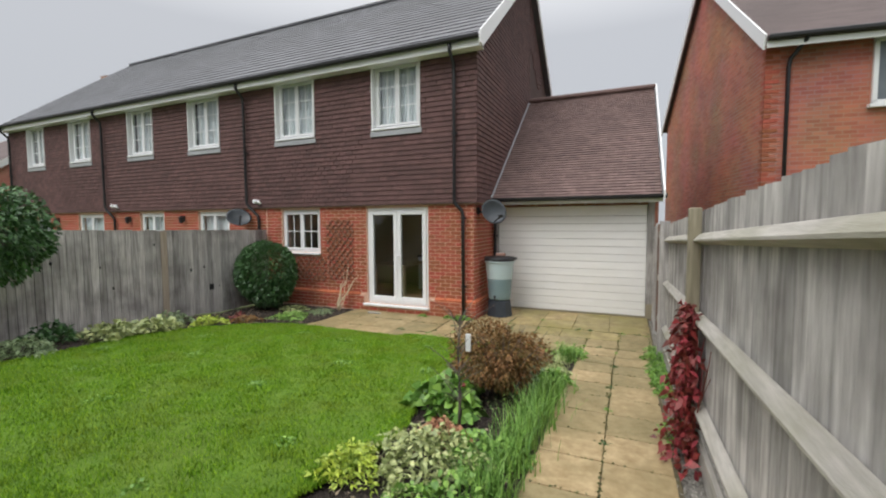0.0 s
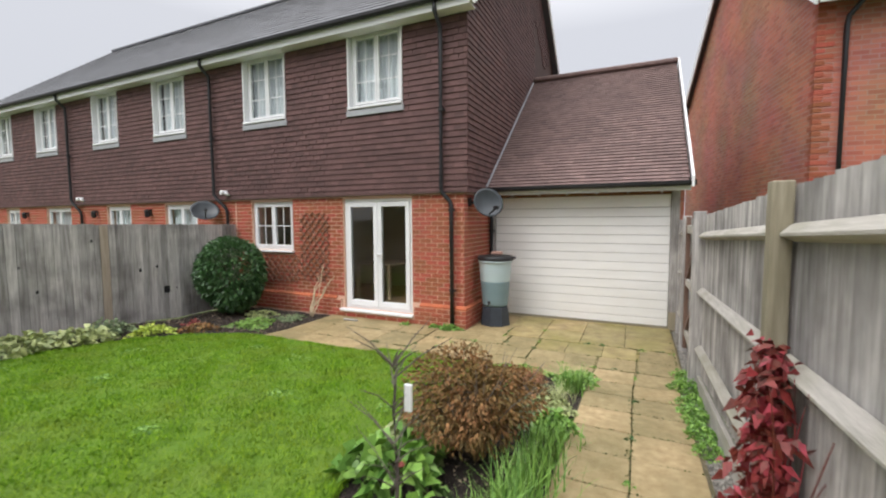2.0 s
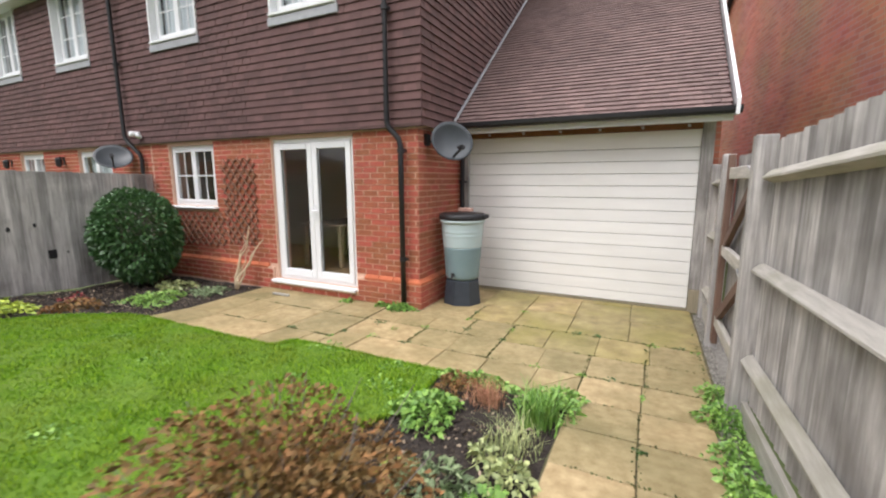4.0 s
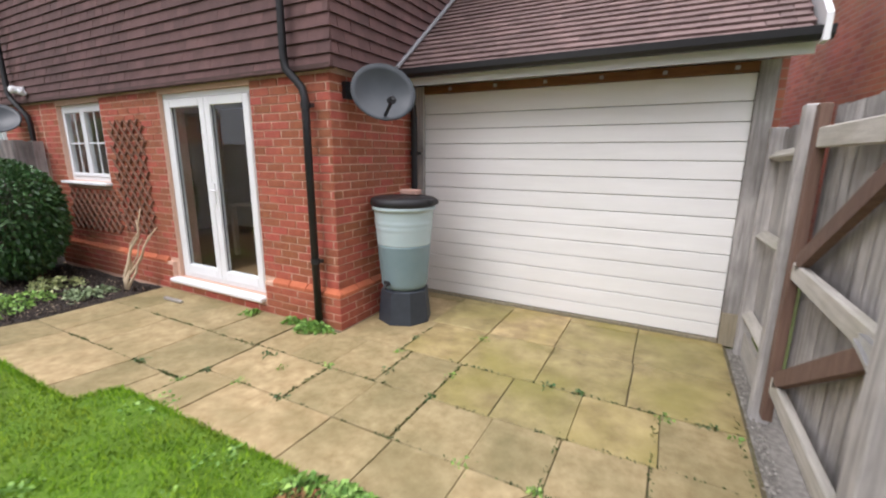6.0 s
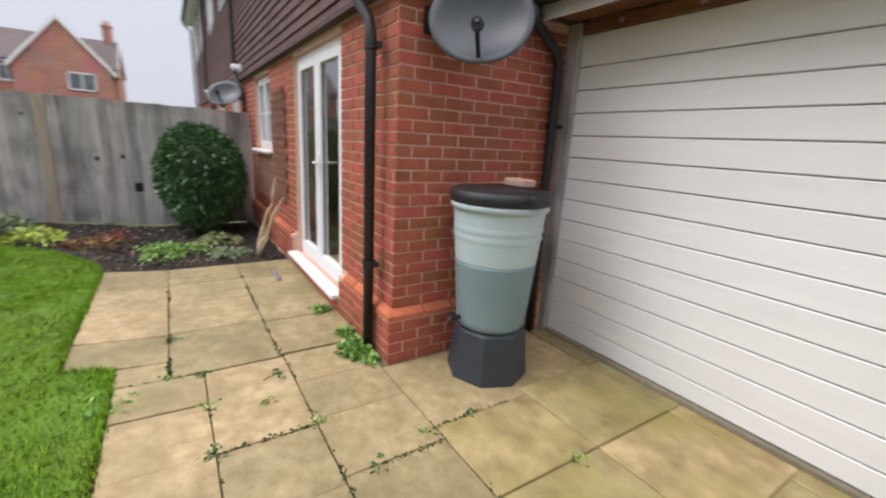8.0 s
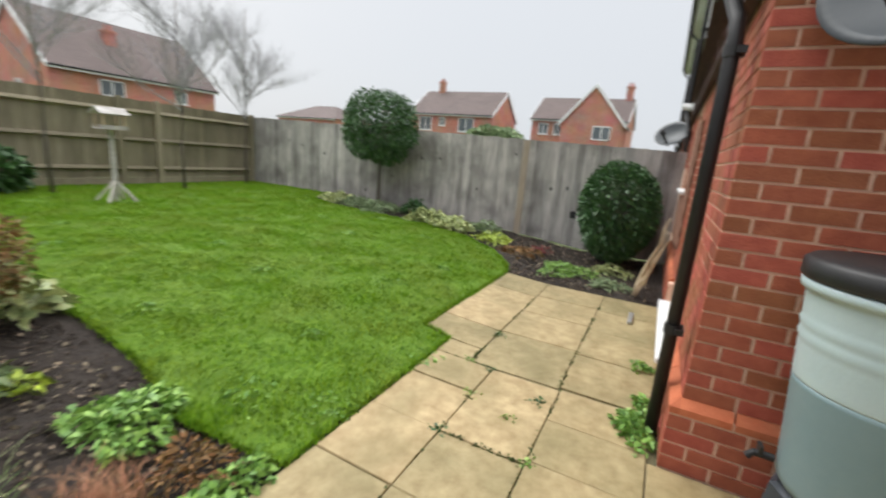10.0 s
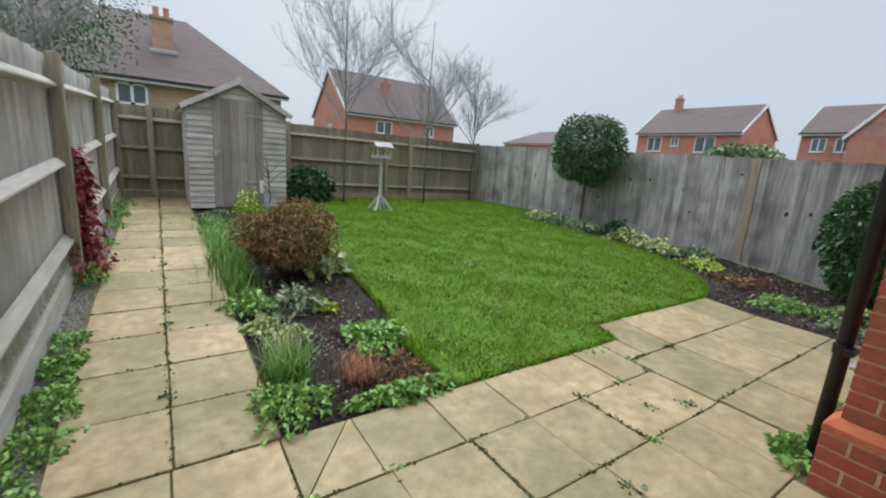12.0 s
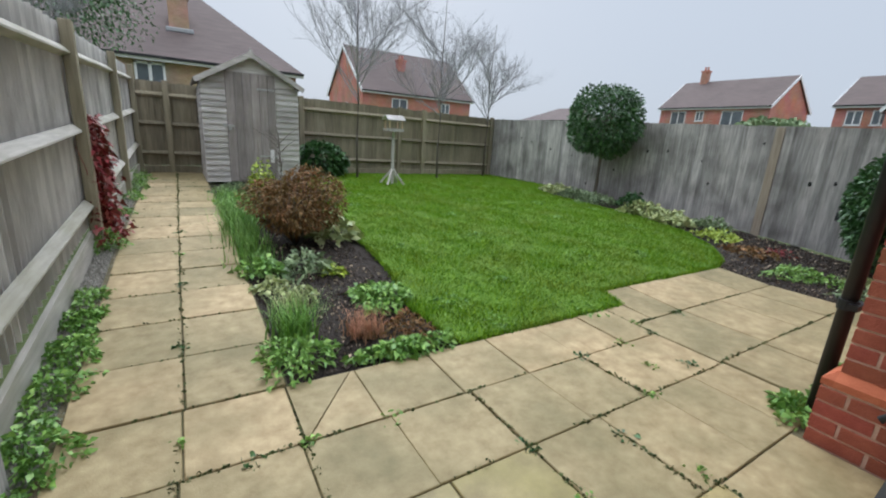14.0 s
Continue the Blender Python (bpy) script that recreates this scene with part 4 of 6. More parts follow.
def post(parent, x, y, z0, z1, material, s=0.1, label=""):
    bm = bmesh.new()
    box(bm, x - s / 2, x + s / 2, y - s / 2, y + s / 2, z0, z1, 0.006)
    return part("post", bm, material, parent, label)


def rail(parent, a, b, inward, material, h=0.085, d=0.06):
    """An arris rail with a sloped top face, from a to b."""
    a, b, inward = Vector(a), Vector(b), Vector(inward)
    bm = bmesh.new()
    sec = [(0, 0.5), (0.35, 0.42), (1, -0.05), (1, -0.2), (0, -0.5)]
    ra = [bm.verts.new(a + inward * (u * d) + Vector((0, 0, v * h))) for u, v in sec]
    rb = [bm.verts.new(b + inward * (u * d) + Vector((0, 0, v * h))) for u, v in sec]
    bm.faces.new(ra)
    bm.faces.new(rb[::-1])
    for i in range(5):
        bm.faces.new((ra[i], rb[i], rb[(i + 1) % 5], ra[(i + 1) % 5]))
    return part("rail", bm, material, parent)


def rtop(y):
    return 2.155 - 0.044 * y


fence_r = thing("wooden_fence", "weathered grey closeboard fence with rails beside the path", "fence", "garden fences")
XR = 0.825
fposts = [-1.7, 1.1, 3.93, 6.70]
for a, b in zip(fposts, fposts[1:]):
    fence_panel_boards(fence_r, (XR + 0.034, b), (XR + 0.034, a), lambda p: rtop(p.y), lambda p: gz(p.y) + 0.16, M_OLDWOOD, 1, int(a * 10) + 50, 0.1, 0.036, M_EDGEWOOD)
    for f in (0.215, 0.80, 1.41):
        rail(fence_r, (XR - 0.005, a + 0.05, rtop(a) - f), (XR - 0.005, b - 0.05, rtop(b) - f), (-1, 0, 0), M_RAIL)
    bm = bmesh.new()
    v = [bm.verts.new(p) for p in ((XR - 0.035, a + 0.05, gz(a) - 0.05), (XR - 0.035, b - 0.05, gz(b) - 0.05), (XR - 0.035, b - 0.05, gz(b) + 0.158), (XR - 0.035, a + 0.05, gz(a) + 0.158))]
    u = [bm.verts.new(p.co + Vector((0.03, 0, 0))) for p in v]
    bm.faces.new(v)
    bm.faces.new(u[::-1])
    for i in range(4):
        bm.faces.new((v[i], v[(i + 1) % 4], u[(i + 1) % 4], u[i]))
    part("gravel_board", bm, M_RAIL, fence_r)
for y in fposts[:3]:
    post(fence_r, XR - 0.055, y, gz(y) - 0.1, rtop(y) + 0.015, M_POSTWOOD, 0.085)
post(fence_r, XR - 0.05, 6.74, -0.05, 1.90, M_OLDWOOD, 0.115)
post(fence_r, XR - 0.03, 8.22, -0.05, 1.86, M_OLDWOOD, 0.1)
post(fence_r, XR + 0.0, 9.25, -0.05, 1.8, M_OLDWOOD, 0.1)
fence_panel_boards(fence_r, (XR + 0.03, 9.3), (XR + 0.03, 8.27), lambda p: rtop(p.y) + 0.03, lambda p: 0.2, M_OLDWOOD, -1, 5)
for f, z in ((0, 1.62), (1, 1.02), (2, 0.36)):
    rail(fence_r, (XR + 0.02, 8.27, z), (XR + 0.02, 9.2, z - 0.03), (-1, 0, 0), M_RAIL)
boxes("gravel_board", [(XR - 0.01, XR + 0.02, 8.27, 9.2, -0.05, 0.19)], M_RAIL, fence_r)

gate = thing("garden_gate", "weathered ledged and braced wooden gate, shut", "gate")
fence_panel_boards(gate, (XR + 0.03, 8.1), (XR + 0.03, 6.86), lambda p: 1.84, lambda p: 0.08, M_OLDWOOD, -1, 9, 0.12)
for y in (6.90, 8.08):
    boxes("stile", [(XR - 0.05, XR + 0.0, y - 0.045, y + 0.045, 0.06, 1.85)], M_GATEWOOD, gate, 0.005)
for z in (1.68, 0.98, 0.30):
    boxes("ledge", [(XR - 0.045, XR - 0.002, 6.95, 8.03, z - 0.05, z + 0.05)], M_RAIL, gate, 0.006)
for za, zb in ((1.03, 1.63), (0.35, 0.93)):
    bm = bmesh.new()
    bar(bm, (XR - 0.025, 7.98, za), (XR - 0.025, 7.0, zb), 0.04, 0.085)
    part("brace", bm, M_GATEWOOD, gate)
for z in (1.70, 0.98):
    bm = bmesh.new()
    bar(bm, (XR - 0.06, 6.78, z), (XR - 0.055, 7.02, z), 0.02, 0.045)
    lathe(bm, [(0.014, -0.04), (0.014, 0.04)], 10, Matrix.Translation((XR - 0.075, 6.84, z)))
    bar(bm, (XR - 0.09, 6.80, z - 0.03), (XR - 0.09, 6.96, z + 0.015), 0.014)
    part("latch", bm, M_METAL, gate, "galvanised gate latch")

# fence opposite: smooth boards towards the garden
fence_l = thing("wooden_fence", "tall weathered grey closeboard fence with stained boards", "fence", "garden fences")
XL = -7.76
fence_panel_boards(fence_l, (XL, -1.72), (XL, 7.95), lambda p: 1.765 + 0.016 * (6.0 - p.y), lambda p: gz(p.y) - 0.02, M_OLDWOOD, 1, 77, 0.105)
boxes("brown_board", [(XL + 0.023, XL + 0.035, 5.40, 5.52, 0.05, 1.755)], M_TANPOST, fence_l, 0.003, "tan newer board")
for y in (-1.6, 0.3, 2.2, 4.1, 6.0, 7.9):
    post(fence_l, XL - 0.07, y, gz(y) - 0.1, 1.74, M_OLDWOOD)
rng = random.Random(3)
for k in range(16):
    y, z = rng.uniform(-0.5, 7.6), rng.uniform(0.45, 1.6)
    bm = bmesh.new()
    lathe(bm, [(0.012 + rng.random() * 0.014, 0.0), (0.008, 0.006)], 8, pose(XL + 0.0225, y, z, 0, 90) @ Matrix.Diagonal((1.5, 1, 1, 1)))
    part("knot", bm, M_BLACK, fence_l)
boxes("fence_tag", [(XL + 0.024, XL + 0.03, 6.38, 6.48, 0.5, 0.62)], M_BLACK, fence_l, 0, "small black plate")

fence_b = thing("wooden_fence", "brown-green closeboard fence with three rails at the garden end", "fence", "garden fences")
YB = -1.72
fence_panel_boards(fence_b, (XL, YB), (0.84, YB), lambda p: 1.90 + 0.012 * (p.x + 7.7), lambda p: 0.42, M_GREENWOOD, 1, 31, 0.1)
bposts = [-7.68, -5.45, -4.75, -2.3, 0.25]
for x in bposts:
    post(fence_b, x, YB + 0.05, 0.2, 1.93 + 0.012 * (x + 7.7), M_GREENWOOD)
for z in (1.68, 1.14, 0.58):
    rail(fence_b, (XL, YB, z), (0.8, YB, z + 0.09), (0, 1, 0), M_GREENWOOD)
boxes("gravel_board", [(XL, 0.8, YB - 0.01, YB + 0.03, 0.15, 0.42)], M_GREENWOOD, fence_b, 0.004)


# ---- shed ----
def shed(x0, x1, y1, z0):
    s = thing("garden_shed", "weathered grey wooden apex shed with closed door", "shed", at=(0, 0, 0))
    y0, wall, apex = y1 - 1.6, z0 + 1.72, z0 + 2.17
    xm = (x0 + x1) / 2
    boxes("shed_wall", [(x0 + 0.02, x1 - 0.02, y0, y0 + 0.03, z0, wall), (x0 + 0.02, x0 + 0.04, y0 + 0.03, y1 - 0.04, z0, wall), (x1 - 0.04, x1 - 0.02, y0 + 0.03, y1 - 0.04, z0, wall), (x0 + 0.02, x1 - 0.02, y1 - 0.04, y1 - 0.015, z0, wall)], M_SHEDDOOR, s)
    bm = bmesh.new()
    prism(bm, [(x0 + 0.02, wall), (x1 - 0.02, wall), (xm, apex - 0.03)], Matrix.Translation((0, y0, 0)), 1.6 - 0.02)
    part("gable_infill", bm, M_SHED, s)
    d0, d1, dz = x0 + 0.40, x1 - 0.37, z0 + 1.86
    # shiplap boards with a proud lower edge
    k, h = 0, 0.098
    while z0 + k * h < apex - 0.06:
        z = z0 + k * h
        zt = z + h
        half = (x1 - x0) / 2 if zt < wall else (x1 - x0) / 2 * max(0.0, (apex - zt) / (apex - wall))
        spans = [(x0, d0), (d1, x1)] if zt < dz + 0.02 else [(xm - half, xm + half)]
        for a, b in spans:
            a, b = max(a, xm - half), min(b, xm + half)
            if b - a > 0.05:
                bm = bmesh.new()
                prism(bm, [(y1 - 0.012, z), (y1 + 0.012, z), (y1 + 0.012, z + 0.02), (y1 - 0.004, zt), (y1 - 0.014, zt)], Matrix.Rotation(radians(90), 4, "Z") @ Matrix.Translation((0, -b, 0)), b - a)
                part("shiplap_board", bm, M_SHED, s)
        for x in (x0, x1):
            if zt <= wall:
                bm = bmesh.new()
                sg = -1 if x == x0 else 1
                prism(bm, [(x - sg * 0.02, z), (x + sg * 0.008, z), (x + sg * 0.008, z + 0.02), (x - sg * 0.006, zt), (x - sg * 0.02, zt)], Matrix.Translation((0, y0, 0)), 1.58)
                part("side_board", bm, M_SHED, s)
        k += 1
    dr = boxes("shed_door", [(d0, d1, y1 - 0.012, y1 + 0.004, z0 + 0.02, dz)], M_SHEDDOOR, s, 0, "brown-grey boarded door")
    n = 6
    for i in range(n):
        w = (d1 - d0) / n
        boxes("door_board", [(d0 + i * w + 0.002, d0 + (i + 1) * w - 0.002, y1 + 0.0045, y1 + 0.02 + 0.003 * (i % 2), z0 + 0.02, dz)], M_SHEDDOOR, dr, 0.003)
    for z in (z0 + 0.45, z0 + 1.6):
        boxes("hinge", [(d0 + 0.02, d0 + 0.3, y1 + 0.024, y1 + 0.03, z, z + 0.03)], M_METAL, dr)
    boxes("hasp", [(d1 - 0.1, d1 + 0.06, y1 + 0.02, y1 + 0.035, z0 + 0.95, z0 + 0.99), (d1 - 0.06, d1 - 0.01, y1 + 0.036, y1 + 0.06, z0 + 0.9, z0 + 0.96)], M_METAL, dr)
    ang = math.atan2(apex - wall, (x1 - x0) / 2)
    for sg in (-1, 1):
        bm = bmesh.new()
        L = (x1 - x0) / 2 / math.cos(ang) + 0.1
        box(bm, 0, L, y0 - 0.06, y1 + 0.09, 0.0, 0.035, 0.004, m=Matrix.Translation((xm, 0, apex)) @ Matrix.Rotation(math.pi if sg < 0 else 0, 4, "Z") @ Matrix.Translation((0, -(y0 + y1 + 0.03) * (1 if sg < 0 else 0), 0)) @ Matrix.Rotation(ang, 4, "Y"))
        part("felt_roof", bm, M_FELT, s, "grey felt roof slope")
        bm = bmesh.new()
        bar(bm, (xm, y1 + 0.095, apex - 0.01), (xm + sg * math.cos(ang) * L, y1 + 0.095, apex - 0.01 - math.sin(ang) * L), 0.02, 0.08)
        part("bargeboard", bm, M_SHED, s)
    bm = bmesh.new()
    lathe(bm, [(0.001, -0.08), (0.06, 0), (0.001, 0.08)], 4, Matrix.Translation((xm, y1 + 0.1, apex + 0.0)) @ Matrix.Diagonal((1, 0.15, 1, 1)))
    part("finial", bm, M_SHED, s)


shed(-1.84, -0.27, 0.05, 0.30)


# ---- water butt ----
def water_butt(x, y):
    w = thing("water_butt", "two-tone grey-green plastic water butt on dark stand", "water butt", at=(x, y, 0))
    w.scale = (0.93, 0.93, 1.0)
    def rad(z):
        return 0.235 + 0.07 * (z - 0.33) / 0.8
    lo = [(rad(0.33) - 0.02, 0.33), (rad(0.36), 0.36)]
    for z in np.linspace(0.38, 0.76, 20):
        lo.append((rad(z) + (0.006 if 0.46 < z < 0.475 or 0.50 < z < 0.515 else 0), float(z)))
    bm = bmesh.new()
    lathe(bm, lo, 48)
    part("lower_barrel", bm, M_BUTTD, w, "dark grey-green lower half", True)
    up = [(rad(0.765) - 0.001, 0.761)]
    for z in np.linspace(0.768, 1.08, 20):
        up.append((rad(z) + (0.006 if 0.90 < z < 0.918 or 0.95 < z < 0.968 else 0), float(z)))
    up += [(rad(1.08) + 0.02, 1.085), (rad(1.08) + 0.022, 1.115), (rad(1.08), 1.12)]
    bm = bmesh.new()
    lathe(bm, up, 48)
    part("upper_barrel", bm, M_BUTTL, w, "pale grey-green upper half", True)
    bm = bmesh.new()
    lathe(bm, [(0.325, 1.121), (0.332, 1.13), (0.33, 1.18), (0.31, 1.195), (0.2, 1.20), (0.02, 1.202)], 40)
    lid = part("lid", bm, M_BLACK, w, "black plastic lid", True)
    boxes("lid_tab", [(0.29, 0.375, -0.06, 0.06, 1.14, 1.19)], M_BLACK, lid, 0.01)
    bm = bmesh.new()
    lathe(bm, [(0.285, 0.0), (0.25, 0.31), (0.225, 0.325)], 8)
    stand = part("stand", bm, M_NAVY, w, "dark blue-grey plastic stand")
    for k in range(8):
        a = 2 * math.pi * (k + 0.5) / 8
        bm = bmesh.new()
        box(bm, -0.05, 0.05, -0.008, 0.012, 0.02, 0.28, 0.006, m=Matrix.Rotation(a, 4, "Z") @ Matrix.Translation((0, -0.252, 0)) @ Matrix.Rotation(radians(-6), 4, "X"))
        part("stand_rib", bm, M_NAVY, stand)
    bm = bmesh.new()
    tube(bm, [(-0.02, -0.25, 0.40), (-0.02, -0.32, 0.40), (-0.02, -0.34, 0.375)], 0.015, 10)
    box(bm, -0.045, 0.005, -0.31, -0.295, 0.41, 0.44)
    part("tap", bm, M_BLACK, w)


water_butt(-2.05, 8.53)
tagged(boxes("loose_brick", [(-2.17, -1.98, 8.64, 8.75, 1.203, 1.255)], M_PINKSTONE, None, 0.012), "pale pink brick lying on the butt lid", "brick")

# ---- trellis and dead climber on the wall ----
def trellis(x0, x1, z0, z1, step, label):
    t = thing("trellis", label, "trellis", "wall trellises")
    h = z1 - z0
    for sg, y in ((1, 7.985), (-1, 7.972)):
        x = x0 - h
        while x < x1 + h:
            a, b = (x, z0), (x + sg * h * 0.9, z1)
            if sg < 0:
                a, b = (x + h * 0.9, z0), (x, z1)
            # clip to the panel
            (ax, az), (bx, bz) = a, b
            if bx != ax:
                lo, hi = 0.0, 1.0
                for lim, s in ((x0, 1), (x1, -1)):
                    da, db = s * (ax - lim), s * (bx - lim)
                    if da < 0 and db < 0:
                        lo, hi = 1, 0
                    elif da < 0:
                        lo = max(lo, da / (da - db))
                    elif db < 0:
                        hi = min(hi, da / (da - db))
                if hi - lo > 0.05:
                    bm = bmesh.new()
                    bar(bm, (ax + (bx - ax) * lo, y, az + (bz - az) * lo), (ax + (bx - ax) * hi, y, az + (bz - az) * hi), 0.022, 0.01)
                    part("slat", bm, M_TRELLIS, t)
            x += step


trellis(-5.95, -5.22, 0.62, 1.96, 0.155, "brown wooden lattice trellis panel fixed to the brick wall")
trellis(-7.25, -5.98, 0.56, 1.10, 0.155, "low brown lattice trellis panel under the window")


def dead_stem():
    d = thing("dead_climber", "pale bare dead climber stems against the wall", "plant")
    rng = random.Random(4)
    for k, (tx, tz) in enumerate(((-5.28, 0.95), (-5.05, 0.75), (-5.42, 0.8), (-5.15, 0.62), (-5.33, 0.6))):
        p = [(-5.42 + 0.012 * k, 7.66, 0.0)]
        for i in range(1, 7):
            f = i / 6
            p.append((-5.42 + (tx + 5.42) * f ** 1.3 + rng.uniform(-0.045, 0.045), 7.66 + 0.22 * f + rng.uniform(-0.03, 0.02), tz * f))
        bm = bmesh.new()
        tube(bm, p, 0.026 - 0.003 * k, 7, 0.006)
        part("stem", bm, M_PALEWOOD, d, smooth=True)


dead_stem()
tagged(boxes("drain_bar", [(-4.66, -4.36, 7.66, 7.70, 0.004, 0.03)], M_METAL, None, 0.004), "thin grey metal bar lying on the patio slabs", "bar")


# ---- bird table ----
def bird_table(x, y, z):
    b = thing("bird_table", "pale wooden bird table on a post with splayed feet", "bird table", at=(x, y, z))
    boxes("pole", [(-0.025, 0.025, -0.025, 0.025, 0.0, 1.05)], M_SHED, b, 0.003)
    for k in range(4):
        bm = bmesh.new()
        a = math.pi / 4 + k * math.pi / 2
        bar(bm, (0.02 * math.cos(a), 0.02 * math.sin(a), 0.3), (0.26 * math.cos(a), 0.26 * math.sin(a), 0.01), 0.035)
        part("foot", bm, M_RAIL, b)
    boxes("tray", [(-0.16, 0.16, -0.14, 0.14, 1.05, 1.07), (-0.16, 0.16, -0.14, -0.125, 1.07, 1.11), (-0.16, 0.16, 0.125, 0.14, 1.07, 1.11)], M_SHED, b)
    for sx in (-0.135, 0.135):
        for sy in (-0.11, 0.11):
            boxes("upright", [(sx - 0.012, sx + 0.012, sy - 0.012, sy + 0.012, 1.07, 1.27)], M_PALEWOOD, b)
    for sg in (-1, 1):
        bm = bmesh.new()
        box(bm, -0.19, 0.19, 0, 0.19, 0, 0.015, m=Matrix.Translation((0, 0, 1.35)) @ Matrix.Rotation(0 if sg > 0 else math.pi, 4, "Z") @ Matrix.Rotation(radians(-30), 4, "X"))
        part("roof_board", bm, M_SHED, b)


bird_table(-3.58, 0.5, 0.30)


# ---- planting ----
def leaf_mesh(name, points, normals, sizes, aspect, material, parent, rng, fold=0.25, droop=0.3):
    """Many small folded leaves in one mesh."""
    n = len(points)
    d = normals + rng.normal(0, 0.55, (n, 3))
    d /= np.linalg.norm(d, axis=1)[:, None] + 1e-9
    side = np.cross(d, rng.normal(0, 1, (n, 3)))
    side /= np.linalg.norm(side, axis=1)[:, None] + 1e-9
    up = np.cross(side, d)
    s = sizes[:, None]
    v = np.empty((n, 4, 3))
    v[:, 0] = points
    v[:, 1] = points + d * s * 0.5 + side * s * aspect + up * s * fold * 0.4
    v[:, 2] = points + d * s - np.array([0, 0, 1.0]) * s * droop
    v[:, 3] = points + d * s * 0.5 - side * s * aspect + up * s * fold * 0.4
    me = bpy.data.meshes.new(name)
    me.vertices.add(4 * n)
    me.vertices.foreach_set("co", v.reshape(-1).astype(np.float32))
    me.loops.add(4 * n)
    me.loops.foreach_set("vertex_index", np.arange(4 * n, dtype=np.int32))
    me.polygons.add(n)
    me.polygons.foreach_set("loop_start", np.arange(0, 4 * n, 4, dtype=np.int32))
    me.materials.append(material)
    me.update(calc_edges=True)
    me.validate()
    ob = new(name, me)
    ob.parent = parent
    return ob


def bumpy(rng, n, c, r, inner=0.72, bumps=9, depth=0.16):
    """Points in the outer shell of an uneven ball, with outward normals."""
    u = rng.normal(0, 1, (n, 3))
    u /= np.linalg.norm(u, axis=1)[:, None]
    k = rng.normal(0, 1, (bumps, 3))
    k /= np.linalg.norm(k, axis=1)[:, None]
    swell = 1 + depth * (np.max(u @ k.T, axis=1) - 0.75) * 2
    rad = swell * (inner + (1 - inner) * rng.random(n) ** 0.6)
    return np.array(c) + u * rad[:, None] * np.array(r), u


def stems(parent, base, tips, r0, r1, material, bend=0.1, name="stem", seed=0):
    rng = random.Random(seed)
    bm = bmesh.new()
    for t in tips:
        p = []
        for i in range(5):
            f = i / 4
            p.append((base[0] + (t[0] - base[0]) * f + rng.uniform(-1, 1) * bend * f * (1 - f), base[1] + (t[1] - base[1]) * f + rng.uniform(-1, 1) * bend * f * (1 - f), base[2] + (t[2] - base[2]) * f ** 0.85))
        tube(bm, p, r0, 5, r1)
    return part(name, bm, material, parent, smooth=True)


def ball_bush(name, label, c, r, z0, count, size, material, seed, trunk=True, low=0.0, aspect=0.28, inner=0.7, depth=0.16, stemm=None):
    b = thing(name, label, "bush", at=(c[0], c[1], z0))
    rng = np.random.default_rng(seed)
    lc = (0, 0, c[2] - z0)
    p, u = bumpy(rng, count, lc, r, inner, 14, depth)
    keep = p[:, 2] > 0.03
    leaf_mesh("foliage", p[keep], u[keep], size * (0.6 + 0.8 * rng.random(count)[keep]), aspect, material, b, rng)
    q, uu = bumpy(rng, 26, lc, [0.8 * v for v in r], 0.9)
    stems(b, (0, 0, low), [tuple(t) for t in q if t[2] > low + 0.1], 0.022 if not trunk else 0.03, 0.004, stemm or M_BARK, 0.2, "branch", seed)
    return b


ball_bush("round_bush", "clipped round dark green leafy bush by the fence", (-6.98, 7.2, 0.80), (0.70, 0.52, 0.69), 0.0, 14000, 0.055, M_BUSH, 11)
bt = ball_bush("ball_tree", "small round-headed evergreen tree by the fence", (-7.12, 2.72, 1.82), (0.62, 0.64, 0.60), 0.24, 9500, 0.062, M_BUSH, 12, low=1.15, depth=0.5, inner=0.45)
stems(bt, (0, 0, -0.1), [(0.02, 0.03, 1.2), (-0.05, 0.0, 1.4)], 0.035, 0.02, M_BARK, 0.05, "trunk")
bb = ball_bush("brown_shrub", "brown-leaved rounded shrub in the bed", (-0.82, 4.22, 0.64), (0.38, 0.42, 0.27), 0.2, 9000, 0.034, M_BROWN, 13, inner=0.25, depth=0.75, aspect=0.22, stemm=M_BROWN)
bbs = np.random.default_rng(5)
stems(bb, (0, 0, -0.05), [(bbs.normal(0, 0.25), bbs.normal(0, 0.25), 0.38 + bbs.random() * 0.32) for _ in range(90)], 0.007, 0.0018, M_BARK, 0.15, "twig", 3)
ball_bush("laurel_bush", "glossy dark green bush beside the shed", (-2.55, -1.05, 0.62), (0.52, 0.4, 0.36), 0.29, 1500, 0.13, M_BUSH, 14)


def red_climber():
    b = thing("red_leaved_shrub", "crimson-leaved shrub against the fence post", "shrub", at=(0.74, 3.66, gz(3.6)))
    rng = np.random.default_rng(21)
    n = 900
    h = rng.random(n) ** 1.25
    p = np.stack([-0.02 + rng.normal(0, 0.05, n) * (1.5 - h), rng.normal(0, 0.12, n) * (1.4 - 0.8 * h) + 0.1 * h, 0.03 + h * 1.05], 1)
    p[:, 0] = np.minimum(p[:, 0], 0.03)
    u = np.stack([rng.normal(-0.4, 0.6, n), rng.normal(0, 0.7, n), rng.normal(0.1, 0.4, n)], 1)
    leaf_mesh("foliage", p, u, 0.04 + 0.045 * rng.random(n), 0.3, M_RED, b, rng, droop=0.5)
    stems(b, (0, 0, -0.03), [(rng.normal(0, 0.05), rng.normal(0, 0.14), 0.6 + 0.45 * rng.random()) for _ in range(14)], 0.007, 0.002, M_RED, 0.1, "stem")


red_climber()


